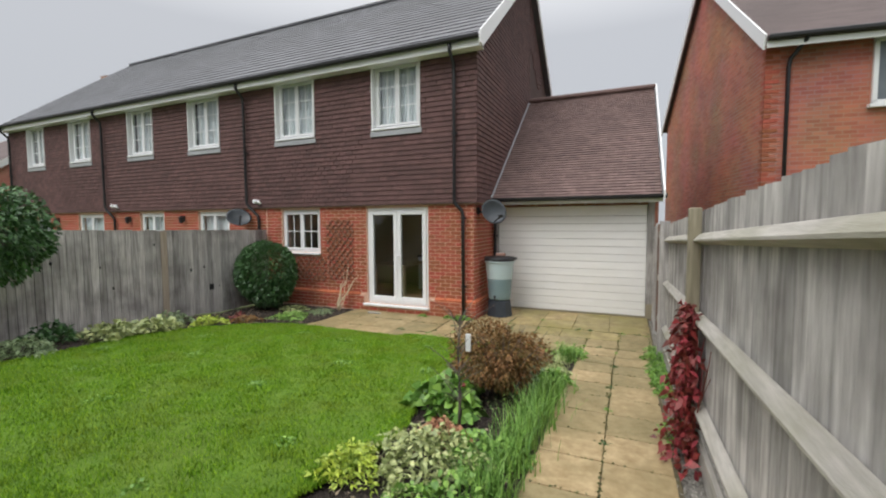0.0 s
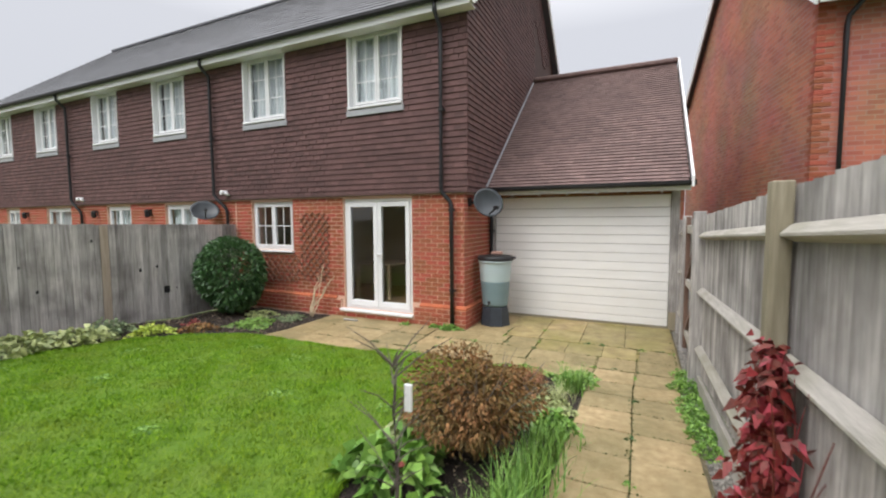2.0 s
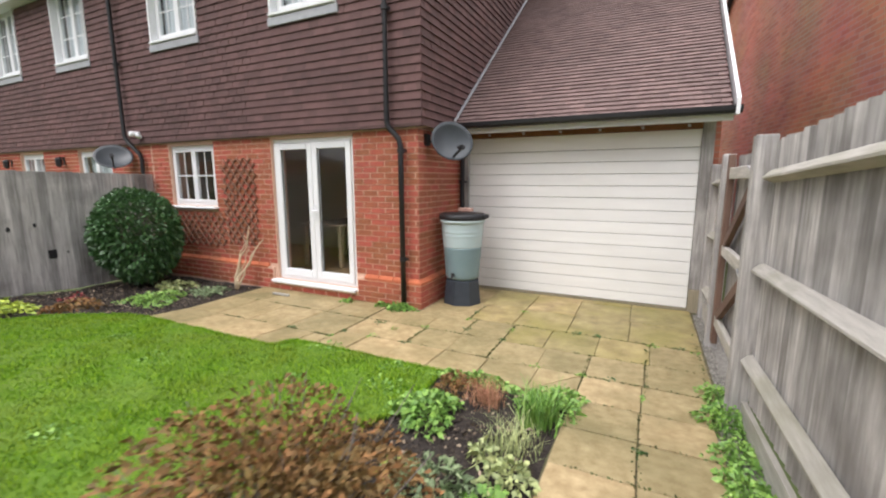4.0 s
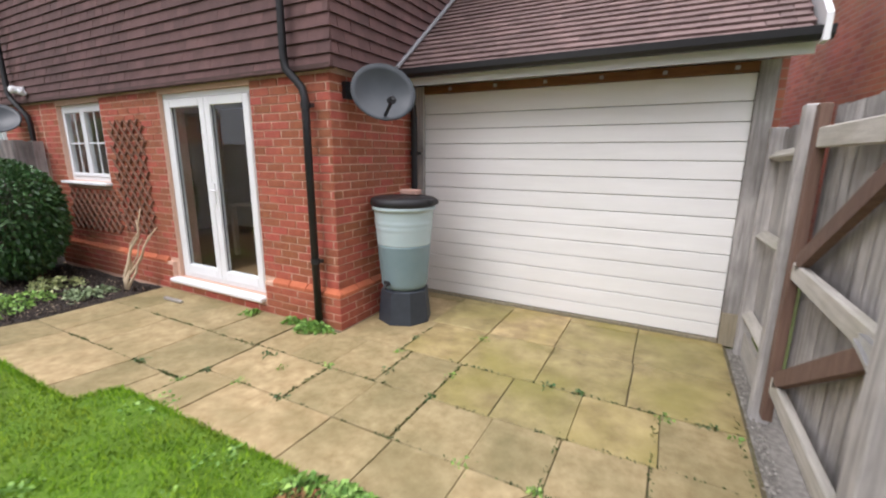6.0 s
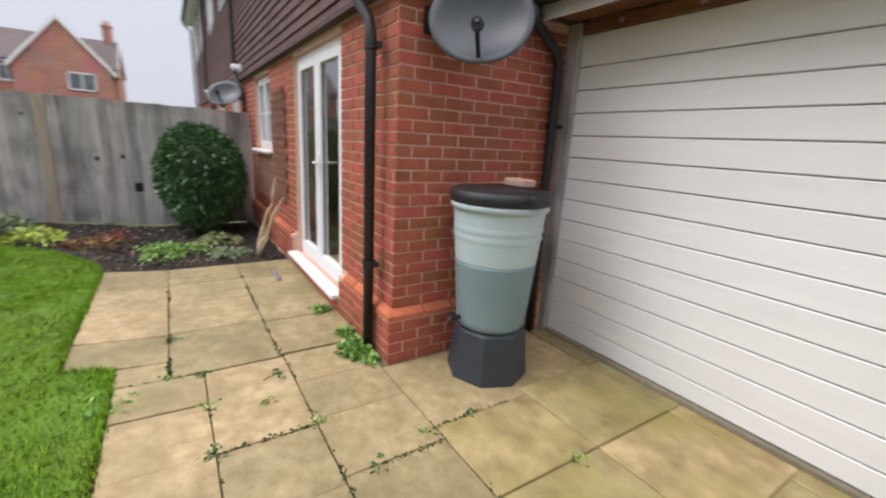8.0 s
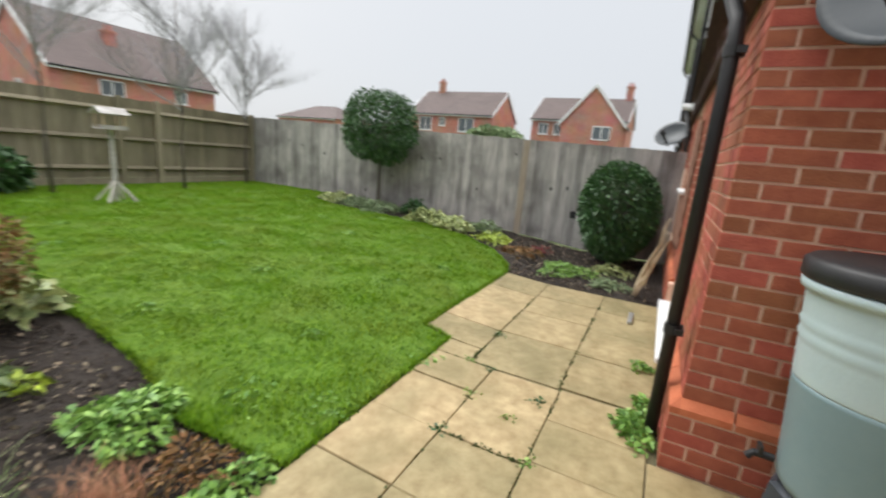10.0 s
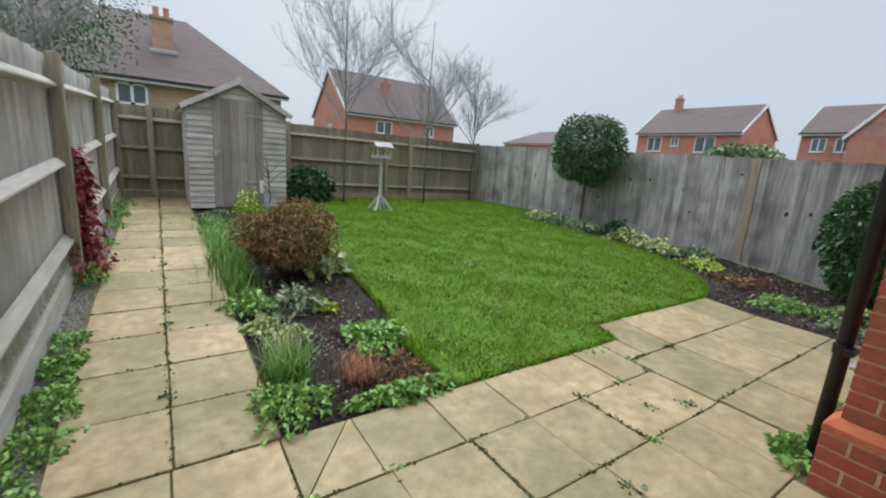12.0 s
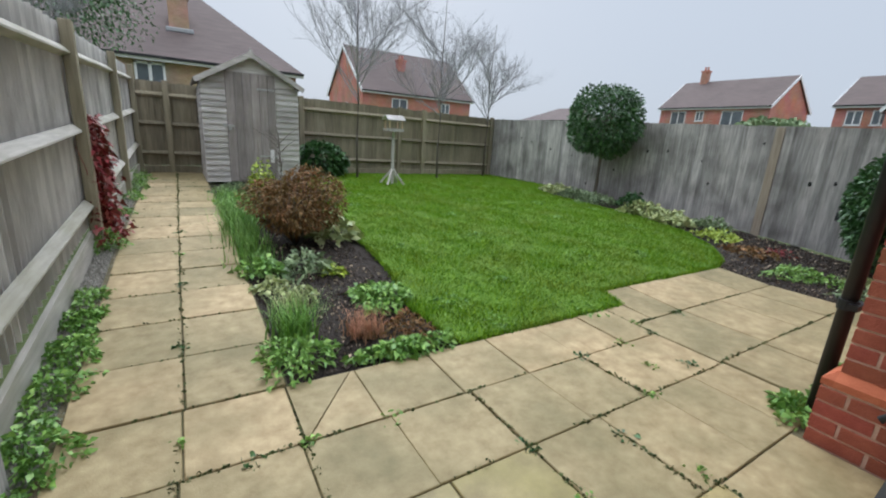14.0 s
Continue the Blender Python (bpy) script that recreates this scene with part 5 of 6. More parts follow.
def tuft(name, label, x, y, count, length, spread, material, seed, width=0.012, lean=0.55):
    """A tuft of arching grass-like blades."""
    t = thing(name, label, "plant", at=(x, y, gz(y) - 0.02))
    rng = random.Random(seed)
    verts, faces = [], []
    for _ in range(count):
        a, l = rng.uniform(0, 6.283), length * rng.uniform(0.55, 1.1)
        ox, oy = rng.gauss(0, spread), rng.gauss(0, spread)
        dx, dy, ln = math.cos(a), math.sin(a), lean * rng.uniform(0.2, 1.3)
        w = width * rng.uniform(0.6, 1.2)
        k = len(verts)
        for i in range(4):
            f = i / 3
            r, z = ln * l * f * f, l * (f - 0.35 * ln * f * f)
            ww = w * (1 - f * 0.92) / 2
            verts += [(ox + dx * r - dy * ww, oy + dy * r + dx * ww, z), (ox + dx * r + dy * ww, oy + dy * r - dx * ww, z)]
        faces += [(k + 2 * i, k + 2 * i + 1, k + 2 * i + 3, k + 2 * i + 2) for i in range(3)]
    mesh_ob("tuft_foliage", verts, faces, material, t)
    return t


def clump(name, label, x, y, r, h, count, size, material, seed, aspect=0.3, droop=0.4, stretch=1.0):
    """A low leafy clump."""
    t = thing(name, label, "plant", at=(x, y, gz(y) - 0.02))
    rng = np.random.default_rng(seed)
    rr, a = r * np.sqrt(rng.random(count)), rng.random(count) * 6.283
    edge = 1 + 0.3 * np.sin(3 * a + seed) + 0.15 * np.sin(7 * a + 2 * seed)
    dome = h * (1 - (rr / r) ** 2 * 0.85)
    p = np.stack([rr * edge * np.cos(a), rr * edge * np.sin(a) * stretch, dome * (0.35 + 0.65 * rng.random(count))], 1)
    u = np.stack([np.cos(a) * 0.7, np.sin(a) * 0.7, 0.6 + 0 * a], 1)
    leaf_mesh("leaves", p, u, size * (0.6 + 0.8 * rng.random(count)), aspect, material, t, rng, droop=droop)
    stems(t, (0, 0, 0.0), [tuple(q) for q in p[:14]], 0.004, 0.002, material, 0.05, "stem", seed)
    return t


for i, (y, x, l) in enumerate(((4.75, -0.36, 0.18), (4.4, -0.38, 0.27), (4.05, -0.38, 0.32), (3.7, -0.38, 0.34), (3.35, -0.4, 0.33), (3.0, -0.42, 0.3), (2.6, -0.42, 0.3), (1.9, -0.4, 0.24))):
    tuft("long_grass_clump", "long arching green grass-like leaves along the path", x, y, 170, l, 0.09, M_GRAS2, 40 + i)
tuft("grass_tuft", "bright green grassy tuft at the bed corner", -0.42, 6.0, 190, 0.30, 0.07, M_GRAS2, 60, 0.014)
clump("leafy_weed", "lush green low weeds at the bed corner", -0.36, 6.26, 0.2, 0.14, 700, 0.048, M_WEED, 61, 0.2)
tuft("bronze_grass", "bronze and straw-coloured grass tuft in the bed", -0.50, 5.62, 170, 0.2, 0.08, M_PALE, 62, 0.007, 0.8)
tuft("rust_clump", "dry rust-brown stems of a cut-back plant", -0.83, 6.12, 260, 0.2, 0.06, M_RUST, 63, 0.006, 0.8)
clump("dry_heather", "brown twiggy low plant in the bed", -1.1, 6.2, 0.16, 0.14, 320, 0.05, M_BROWN, 64, 0.15)
clump("edging_weed", "fresh green creeping weeds at the patio edge", -0.95, 6.40, 0.24, 0.09, 520, 0.05, M_WEED, 65, 0.3, stretch=0.35)
clump("edging_weed", "fresh green creeping weeds at the lawn corner", -1.22, 6.38, 0.16, 0.07, 260, 0.045, M_WEED, 66, 0.3, stretch=0.6)
clump("green_mound", "soft light green mounded plant by the lawn", -1.12, 5.72, 0.21, 0.15, 700, 0.055, M_WEED, 67, 0.25)
clump("grey_green_plant", "grey-green leafy plant in bare soil", -0.72, 5.0, 0.17, 0.22, 240, 0.08, M_GREYLEAF, 68, 0.16)
clump("seedling", "small bright seedling leaves in bare soil", -0.95, 5.1, 0.09, 0.08, 60, 0.06, M_LIME, 69)
clump("seedling", "small pale leaves in bare soil", -0.6, 5.45, 0.1, 0.08, 70, 0.05, M_PALE, 70)
clump("path_edge_weed", "green weeds spreading over the path edge", -0.4, 4.95, 0.16, 0.15, 240, 0.06, M_WEED, 71)
clump("path_edge_weed", "green weeds spreading over the path edge", -0.40, 5.3, 0.12, 0.12, 150, 0.05, M_PALE, 72)
clump("hellebore", "dark green broad-leaved plant beneath the brown shrub", -1.15, 3.72, 0.28, 0.30, 300, 0.12, M_GRAS2, 73, 0.3)
clump("hellebore", "pale-edged broad-leaved plant by the brown shrub", -1.22, 4.15, 0.2, 0.28, 170, 0.13, M_PALE, 74, 0.28)
clump("variegated_shrub", "pale cream and green variegated low shrub", -0.92, 2.72, 0.34, 0.30, 1300, 0.05, M_PALE, 75, 0.28)
clump("ground_cover", "small-leaved green ground cover in the bed", -0.62, 3.0, 0.3, 0.16, 700, 0.05, M_WEED, 76)
clump("ground_cover", "pink-brown dry ground cover in the bed", -0.98, 3.15, 0.2, 0.16, 330, 0.05, M_RUST, 77)
clump("lime_plant", "bright lime-green feathery plant by the lawn", -1.35, 2.5, 0.2, 0.2, 600, 0.05, M_LIME, 78, 0.2)
clump("ground_cover", "green ground cover beside the path", -0.62, 2.3, 0.36, 0.18, 600, 0.06, M_WEED, 79)
clump("yellow_shrub", "small yellow-leaved shrub in front of the shed", -0.98, 1.15, 0.2, 0.55, 420, 0.06, M_LIME, 80, 0.3)
clump("ground_cover", "green ground cover in front of the shed", -0.6, 1.1, 0.34, 0.14, 420, 0.06, M_GREYLEAF, 81)


def sapling(x, y, h, seed, leaves=0):
    s = thing("bare_sapling", "thin bare sapling with a few dead leaves", "sapling", at=(x, y, gz(y) - 0.03))
    rng = random.Random(seed)
    bm = bmesh.new()
    tube(bm, [(0, 0, 0), (0.01, 0.005, h * 0.35), (-0.01, 0.01, h * 0.7), (0.02, 0, h)], 0.017, 7, 0.004)
    part("trunk", bm, M_BARK, s, smooth=True)
    for k in range(28):
        z, a, l = h * rng.uniform(0.3, 0.97), rng.uniform(0, 6.28), rng.uniform(0.12, 0.3)
        bm = bmesh.new()
        tube(bm, [(0, 0, z), (l * 0.5 * math.cos(a), l * 0.5 * math.sin(a), z + l * 0.45), (l * math.cos(a), l * math.sin(a), z + l * 0.75)], 0.005, 5, 0.0015)
        part("twig", bm, M_BARK, s)
    bm = bmesh.new()
    box(bm, 0.06, 0.10, -0.008, 0.008, h * 0.72, h * 0.86, 0.003)
    part("plant_label", bm, M_UPVC, s, "small white hanging label")
    bm = bmesh.new()
    lathe(bm, [(0.004, -0.016), (0.018, 0.0), (0.004, 0.018)], 10, Matrix.Translation((0.05, -0.02, h * 0.45)))
    part("red_hip", bm, M_RED, s)


sapling(-0.88, 3.28, 0.98, 5)

# weeds in the gravel strip and along the wall
for i, (x, y, r, h, n) in enumerate(((0.70, 6.55, 0.15, 0.15, 420), (0.70, 6.95, 0.12, 0.12, 240), (0.68, 5.75, 0.12, 0.09, 380), (0.68, 5.4, 0.11, 0.08, 300), (0.7, 5.05, 0.1, 0.08, 160), (0.70, 6.1, 0.13, 0.1, 260), (0.71, 3.95, 0.12, 0.2, 220), (0.72, 2.6, 0.12, 0.1, 160), (0.7, 1.6, 0.14, 0.12, 200), (0.68, 0.8, 0.15, 0.16, 240), (0.72, -0.2, 0.2, 0.2, 260))):
    clump("gravel_weed", "fresh green weeds growing in the gravel strip", x, y, r, h, int(n * 1.6), 0.034, M_WEED if i % 3 else M_GRAS2, 100 + i, 0.28, stretch=1.5)
clump("wall_weed", "green weeds at the foot of the plinth", -2.62, 7.84, 0.19, 0.10, 420, 0.05, M_WEED, 120, 0.3, stretch=0.5)
clump("wall_weed", "green weeds at the foot of the plinth", -2.9, 7.87, 0.1, 0.08, 140, 0.045, M_WEED, 121, 0.3, stretch=0.5)
clump("wall_weed", "small green weed below the glazed doors", -3.45, 7.83, 0.08, 0.07, 100, 0.045, M_WEED, 122)
rngw = random.Random(9)
for i, (x, y) in enumerate(((-1.12, 7.38), (-1.66, 7.84), (-1.68, 8.15), (-1.17, 8.4), (-0.25, 7.92), (0.27, 7.88), (0.5, 7.92), (0.64, 7.85), (-1.99, 6.92), (-2.0, 7.38), (-2.76, 6.9), (-2.8, 6.72), (-3.35, 6.75), (-2.3, 7.2), (-2.55, 7.3), (-0.28, 6.92), (0.19, 5.9), (0.2, 6.7), (-0.04, 6.93), (-0.66, 6.92), (-1.57, 7.55), (-1.12, 7.7), (-0.45, 7.91), (-2.4, 6.92), (0.18, 5.0), (0.18, 4.3), (0.17, 3.6))):
    clump("joint_weed", "small weed growing in a paving joint", x, y, rngw.uniform(0.03, 0.07), 0.035, 36, 0.03, M_WEED if i % 2 else M_BUSH, 130 + i, 0.3)

# pale weeds in the lawn
for i, (x, y) in enumerate(((-2.0, 2.6), (-2.9, 4.4), (-3.6, 5.4), (-2.3, 5.7), (-4.8, 3.9), (-5.6, 4.6), (-3.2, 3.4), (-4.2, 2.5), (-5.4, 2.9), (-1.8, 4.6), (-1.75, 6.3), (-2.6, 6.35), (-4.5, 5.6), (-6.1, 3.5), (-1.6, 5.9), (-2.4, 1.8))):
    clump("lawn_weed", "pale flat rosette of weeds in the lawn", x, y, 0.10 + 0.05 * (i % 3), 0.05, 120, 0.035, M_WEED, 300 + i, 0.32)

# border along the fence
for i, (x, y, r, h, n, s, m, lab) in enumerate((
        (-7.05, 1.75, 0.3, 0.2, 420, 0.09, M_PALE, "pale green leafy perennial in the border"), (-6.95, 2.35, 0.32, 0.2, 500, 0.07, M_GREYLEAF, "grey-green spreading perennial in the border"),
        (-6.8, 2.95, 0.34, 0.22, 600, 0.07, M_GREYLEAF, "grey-green spreading perennial in the border"), (-7.25, 3.5, 0.25, 0.3, 300, 0.1, M_BUSH, "dark green leafy plant by the fence"),
        (-6.85, 4.05, 0.3, 0.24, 330, 0.13, M_PALE, "variegated broad-leaved plant in the border"), (-6.75, 4.6, 0.3, 0.22, 330, 0.12, M_PALE, "variegated broad-leaved plant in the border"),
        (-7.1, 5.1, 0.28, 0.22, 330, 0.08, M_GREYLEAF, "grey-green plant in the border"), (-6.6, 5.45, 0.26, 0.16, 330, 0.06, M_LIME, "yellowing low plant in the border"),
        (-6.3, 6.0, 0.28, 0.1, 260, 0.06, M_BROWN, "dry brown leaves and stems in the border"), (-6.7, 6.2, 0.14, 0.12, 60, 0.05, M_RED, "small red-leaved plant in the border"),
        (-5.9, 6.75, 0.34, 0.12, 600, 0.05, M_WEED, "light green low plant in the border"), (-5.6, 7.35, 0.22, 0.1, 260, 0.05, M_GREYLEAF, "thin low plant by the wall"), (-6.35, 7.3, 0.25, 0.12, 260, 0.06, M_PALE, "dry pale stems by the wall"))):
    clump("border_plant", lab, x, y, r, h, n, s, m, 200 + i, 0.26)


# ---- bare trees ----
def bare_tree(label, x, y, z0, fork, height, spread, seed, material, limbs=7, r=0.035):
    t = thing("bare_tree", label, "tree", "bare trees", at=(x, y, z0))
    rng = random.Random(seed)
    bm = bmesh.new()
    tube(bm, [(0, 0, -0.1), (0.02, 0.01, fork * 0.5), (0.0, 0.03, fork), (0.03, 0.0, fork + 0.35 * (height - fork)), (0.0, 0.05, height)], r, 8, 0.006)
    part("trunk", bm, M_BARK, t, smooth=True)
    bm = bmesh.new()

    def grow(p, d, length, rad, depth):
        pts, q, dd = [p], p, d
        for i in range(4):
            dd = (dd + Vector((rng.gauss(0, 0.12), rng.gauss(0, 0.12), rng.gauss(0.06, 0.08)))).normalized()
            q = q + dd * length / 4
            pts.append(q)
        tube(bm, pts, rad, 5 if depth < 1 else 3, rad * 0.45)
        if depth < 3:
            for i in range(6 if depth < 2 else 5):
                f = rng.randint(1, 4)
                nd = (dd + Vector((rng.gauss(0, 0.6), rng.gauss(0, 0.6), rng.gauss(0.15, 0.35)))).normalized()
                grow(pts[f], nd, length * rng.uniform(0.45, 0.7), max(rad * 0.5, 0.0018), depth + 1)

    for k in range(limbs):
        a = 6.283 * k / limbs + rng.uniform(-0.3, 0.3)
        z = fork + (height - fork) * 0.55 * (k / limbs) ** 1.2
        up = rng.uniform(0.7, 1.4)
        d = Vector((math.cos(a), math.sin(a), up)).normalized()
        grow(Vector((0, 0.02, z)), d, spread * rng.uniform(0.7, 1.0), r * 0.42, 0)
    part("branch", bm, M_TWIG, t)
    return t


bare_tree("slim bare winter tree with a fan of fine twigs", -3.28, -0.72, 0.29, 1.65, 4.75, 1.5, 3, M_TWIG, 14)
bare_tree("slim bare winter tree behind the lawn", -5.35, -0.7, 0.29, 1.5, 4.2, 1.15, 4, M_TWIG, 13)
bare_tree("slim bare winter tree in the fence corner", -7.2, -1.25, 0.29, 1.5, 3.9, 1.1, 5, M_TWIG, 13)
ft = bare_tree("evergreen tree with sparse grey-green leaves behind the fence", 2.3, -5.5, 0.2, 2.2, 5.2, 1.3, 6, M_BARK, 9, 0.08)
rng_f = np.random.default_rng(8)
pf, uf = bumpy(rng_f, 5200, (-0.2, 0, 3.9), (1.9, 1.5, 1.4), 0.2, 16, 0.7)
leaf_mesh("foliage", pf, uf, 0.05 + 0.05 * rng_f.random(5200), 0.3, M_BUSH, ft, rng_f)
fb = thing("far_hedge", "hazy green hedge between the distant houses", "hedge", at=(-36, -6.2, 0))
pf, uf = bumpy(rng_f, 4000, (0, 0, 1.7), (2.0, 2.8, 2.1), 0.6, 10, 0.3)
leaf_mesh("foliage", pf, uf, 0.3 + 0.2 * rng_f.random(4000), 0.4, M_GREYLEAF, fb, rng_f)

# ---- lawn grass, soil crumbs and gravel ----
def lawn_grass(count, seed):
    rng = np.random.default_rng(seed)
    x, y = rng.uniform(-7.7, -0.9, count * 2), rng.uniform(-1.62, 6.5, count * 2)
    inside = np.zeros(len(x), bool)
    for (x0, y0), (x1, y1) in zip(LAWN, LAWN[1:] + LAWN[:1]):
        c = ((y0 > y) != (y1 > y))
        with np.errstate(divide="ignore", invalid="ignore"):
            c &= x < x0 + (y - y0) / ((y1 - y0) or 1e-9) * (x1 - x0)
        inside ^= c
    x, y = x[inside][:count], y[inside][:count]
    ex, ey = [], []
    for (x0, y0), (x1, y1) in zip(LAWN, LAWN[1:] + LAWN[:1]):
        k = int(math.hypot(x1 - x0, y1 - y0) * 900)
        f = rng.random(k)
        ex.append(x0 + (x1 - x0) * f + rng.normal(0, 0.014, k))
        ey.append(y0 + (y1 - y0) * f + rng.normal(0, 0.014, k))
    x, y = np.concatenate([x, *ex]), np.concatenate([y, *ey])
    n = len(x)
    z = np.interp(y, [-1.7, 0.0, 1.5, 3.0, 4.2, 5.3, 6.2, 6.6], [0.29, 0.30, 0.28, 0.24, 0.18, 0.11, 0.04, 0.0])
    clumps = np.zeros(n)
    for _ in range(26):
        turn, pitch = rng.random() * 6.283, rng.uniform(5, 34)
        clumps += np.sin(pitch * (x * math.cos(turn) + y * math.sin(turn)) + rng.random() * 6.283) / 5
    a, l = rng.random(n) * 6.283, rng.uniform(0.015, 0.042, n) * np.clip(1.0 + 0.16 * clumps, 0.5, 1.5)
    w, ln = rng.uniform(0.003, 0.006, n), rng.uniform(0.1, 0.9, n) * l
    p = np.stack([x, y, z - 0.005], 1)
    s = np.stack([-np.sin(a) * w, np.cos(a) * w, 0 * a], 1)
    t = np.stack([np.cos(a) * ln, np.sin(a) * ln, l], 1)
    v = np.stack([p - s, p + s, p + t], 1)
    me = bpy.data.meshes.new("grass")
    me.vertices.add(3 * n)
    me.vertices.foreach_set("co", v.reshape(-1).astype(np.float32))
    me.loops.add(3 * n)
    me.loops.foreach_set("vertex_index", np.arange(3 * n, dtype=np.int32))
    me.polygons.add(n)
    me.polygons.foreach_set("loop_start", np.arange(0, 3 * n, 3, dtype=np.int32))
    me.materials.append(M_BLADE)
    me.update(calc_edges=True)
    tagged(new("grass", me), "short green grass blades of the lawn", "grass", kind="stuff")


lawn_grass(330000, 1)


def crumbs(name, label, count, xr, yr, size, material, seed, lift=0.0):
    rng = random.Random(seed)
    verts, faces = [], []
    for _ in range(count):
        x, y = rng.uniform(*xr), rng.uniform(*yr)
        s = size * rng.uniform(0.4, 1.4)
        k, z = len(verts), gz(y) - 0.02 + lift
        verts += [(x + s * rng.uniform(0.6, 1), y, z), (x, y + s * rng.uniform(0.6, 1), z), (x - s * rng.uniform(0.6, 1), y, z), (x, y - s * rng.uniform(0.6, 1), z), (x + s * 0.2 * rng.uniform(-1, 1), y, z + s * rng.uniform(0.5, 1)), (x, y, z - s * 0.7)]
        faces += [(k, k + 1, k + 4), (k + 1, k + 2, k + 4), (k + 2, k + 3, k + 4), (k + 3, k, k + 4), (k + 1, k, k + 5), (k + 2, k + 1, k + 5), (k + 3, k + 2, k + 5), (k, k + 3, k + 5)]
    tagged(mesh_ob(name, verts, faces, material), label, "soil" if "soil" in name else "gravel", kind="stuff")


crumbs("soil_crumbs", "dark crumbs and clods of bed soil", 4200, (-1.36, -0.3), (2.0, 6.42), 0.014, M_CLOD, 1)
crumbs("soil_crumbs", "dark crumbs and clods of border soil", 3000, (-7.7, -6.5), (1.2, 6.0), 0.018, M_CLOD, 2)
crumbs("soil_crumbs", "dark crumbs and clods by the house wall", 2500, (-7.6, -5.15), (6.1, 7.9), 0.018, M_CLOD, 3)
crumbs("gravel_stones", "pale grey gravel stones along the fence", 6000, (0.62, 0.8), (-1.6, 9.2), 0.011, M_GRAVEL, 4, 0.0)


# ---- paving slabs ----
def paving():
    p = thing("slab_paving", "weathered buff concrete slab path and patio", "paving", kind="structure")
    shared = {}
    rng = random.Random(17)

    def slab(x0, x1, y0, y1, material=M_SLAB):
        g = 0.007
        w, d = round(x1 - x0 - g, 3), round(y1 - y0 - g, 3)
        if w < 0.05 or d < 0.05:
            return
        if (w, d, material.name) not in shared:
            bm = bmesh.new()
            box(bm, 0, w, 0, d, -0.04, 0.0, 0.004)
            ob = part("slab", bm, material, None)
            shared[(w, d, material.name)] = ob.data
            bpy.data.objects.remove(ob)
        za, zb = gz(y0), gz(y1)
        m = Matrix.Translation((x0 + g / 2 + rng.uniform(-0.003, 0.003), y0 + g / 2, za + rng.uniform(-0.003, 0.003))) @ Matrix.Rotation(rng.uniform(-0.004, 0.004), 4, "Z") @ Matrix.Rotation(math.atan2(zb - za, y1 - y0), 4, "X") @ Matrix.Rotation(rng.uniform(-0.005, 0.005), 4, "Y")
        piece("slab", shared[(w, d, material.name)], m, p)

    s = 0.45
    y = 6.47
    while y > -1.6:
        y0 = max(y - s, -1.66)
        slab(-0.27, 0.18, y0, y)
        slab(0.18, 0.63, y0, y)
        y -= s
    # patio rows: y0, y1 and the joints along x
    rows = [
        (6.475, 6.92, [0.63, 0.19, -0.26, -0.63, -1.09, -1.54, -1.99, -2.43, -2.78]),
        (6.92, 7.385, [0.70, 0.21, -0.24, -0.66, -1.12, -1.54, -1.99, -2.78]),
        (7.385, 7.91, [0.70, 0.25, -0.22, -0.70, -1.12, -1.58, -2.03, -2.42, -2.80]),
        (7.91, 8.56, [0.70, 0.05, -0.56, -1.16, -1.68, -2.36]),
        (8.56, 9.2, [0.70, 0.04, -0.57, -1.16, -1.75, -2.36]),
        (9.2, 9.33, [0.70, 0.04, -0.57, -1.16, -1.75, -2.36]),
        (6.21, 6.74, [-3.02, -3.43, -4.0, -4.55, -5.12]),
        (6.74, 7.37, [-2.80, -3.45, -4.05, -4.6, -5.12]),
        (7.37, 7.955, [-2.82, -3.40, -3.98, -4.56, -5.12]),
    ]
    wet = {(3, 0), (3, 1), (3, 2), (4, 0), (4, 1), (4, 2), (4, 3), (2, 2), (2, 3), (2, 1), (5, 0), (5, 1), (5, 2), (3, 3), (5, 3)}
    for j, (y0, y1, xs) in enumerate(rows):
        for i, (x1, x0) in enumerate(zip(xs, xs[1:])):
            if (j, i) == (0, 2):
                for tri in (((-0.266, 6.482), (-0.266, 6.91), (-0.60, 6.482)), ((-0.624, 6.482), (-0.608, 6.482), (-0.274, 6.914), (-0.624, 6.914))):
                    bm = bmesh.new()
                    lo = [bm.verts.new((q[0], q[1], gz(q[1]) - 0.04)) for q in tri]
                    hi = [bm.verts.new((q[0], q[1], gz(q[1]) + 0.001)) for q in tri]
                    bm.faces.new(lo)
                    bm.faces.new(hi[::-1])
                    for q in range(len(tri)):
                        bm.faces.new((lo[q], lo[(q + 1) % len(tri)], hi[(q + 1) % len(tri)], hi[q]))
                    part("cut_slab", bm, M_SLAB, p)
                continue
            slab(x0, x1, y0, y1, M_SLABWET if (j, i) in wet else M_SLAB)
    slab(-3.02, -2.79, 6.46, 6.735)
    slab(-2.80, -2.37, 7.915, 7.955)


paving()


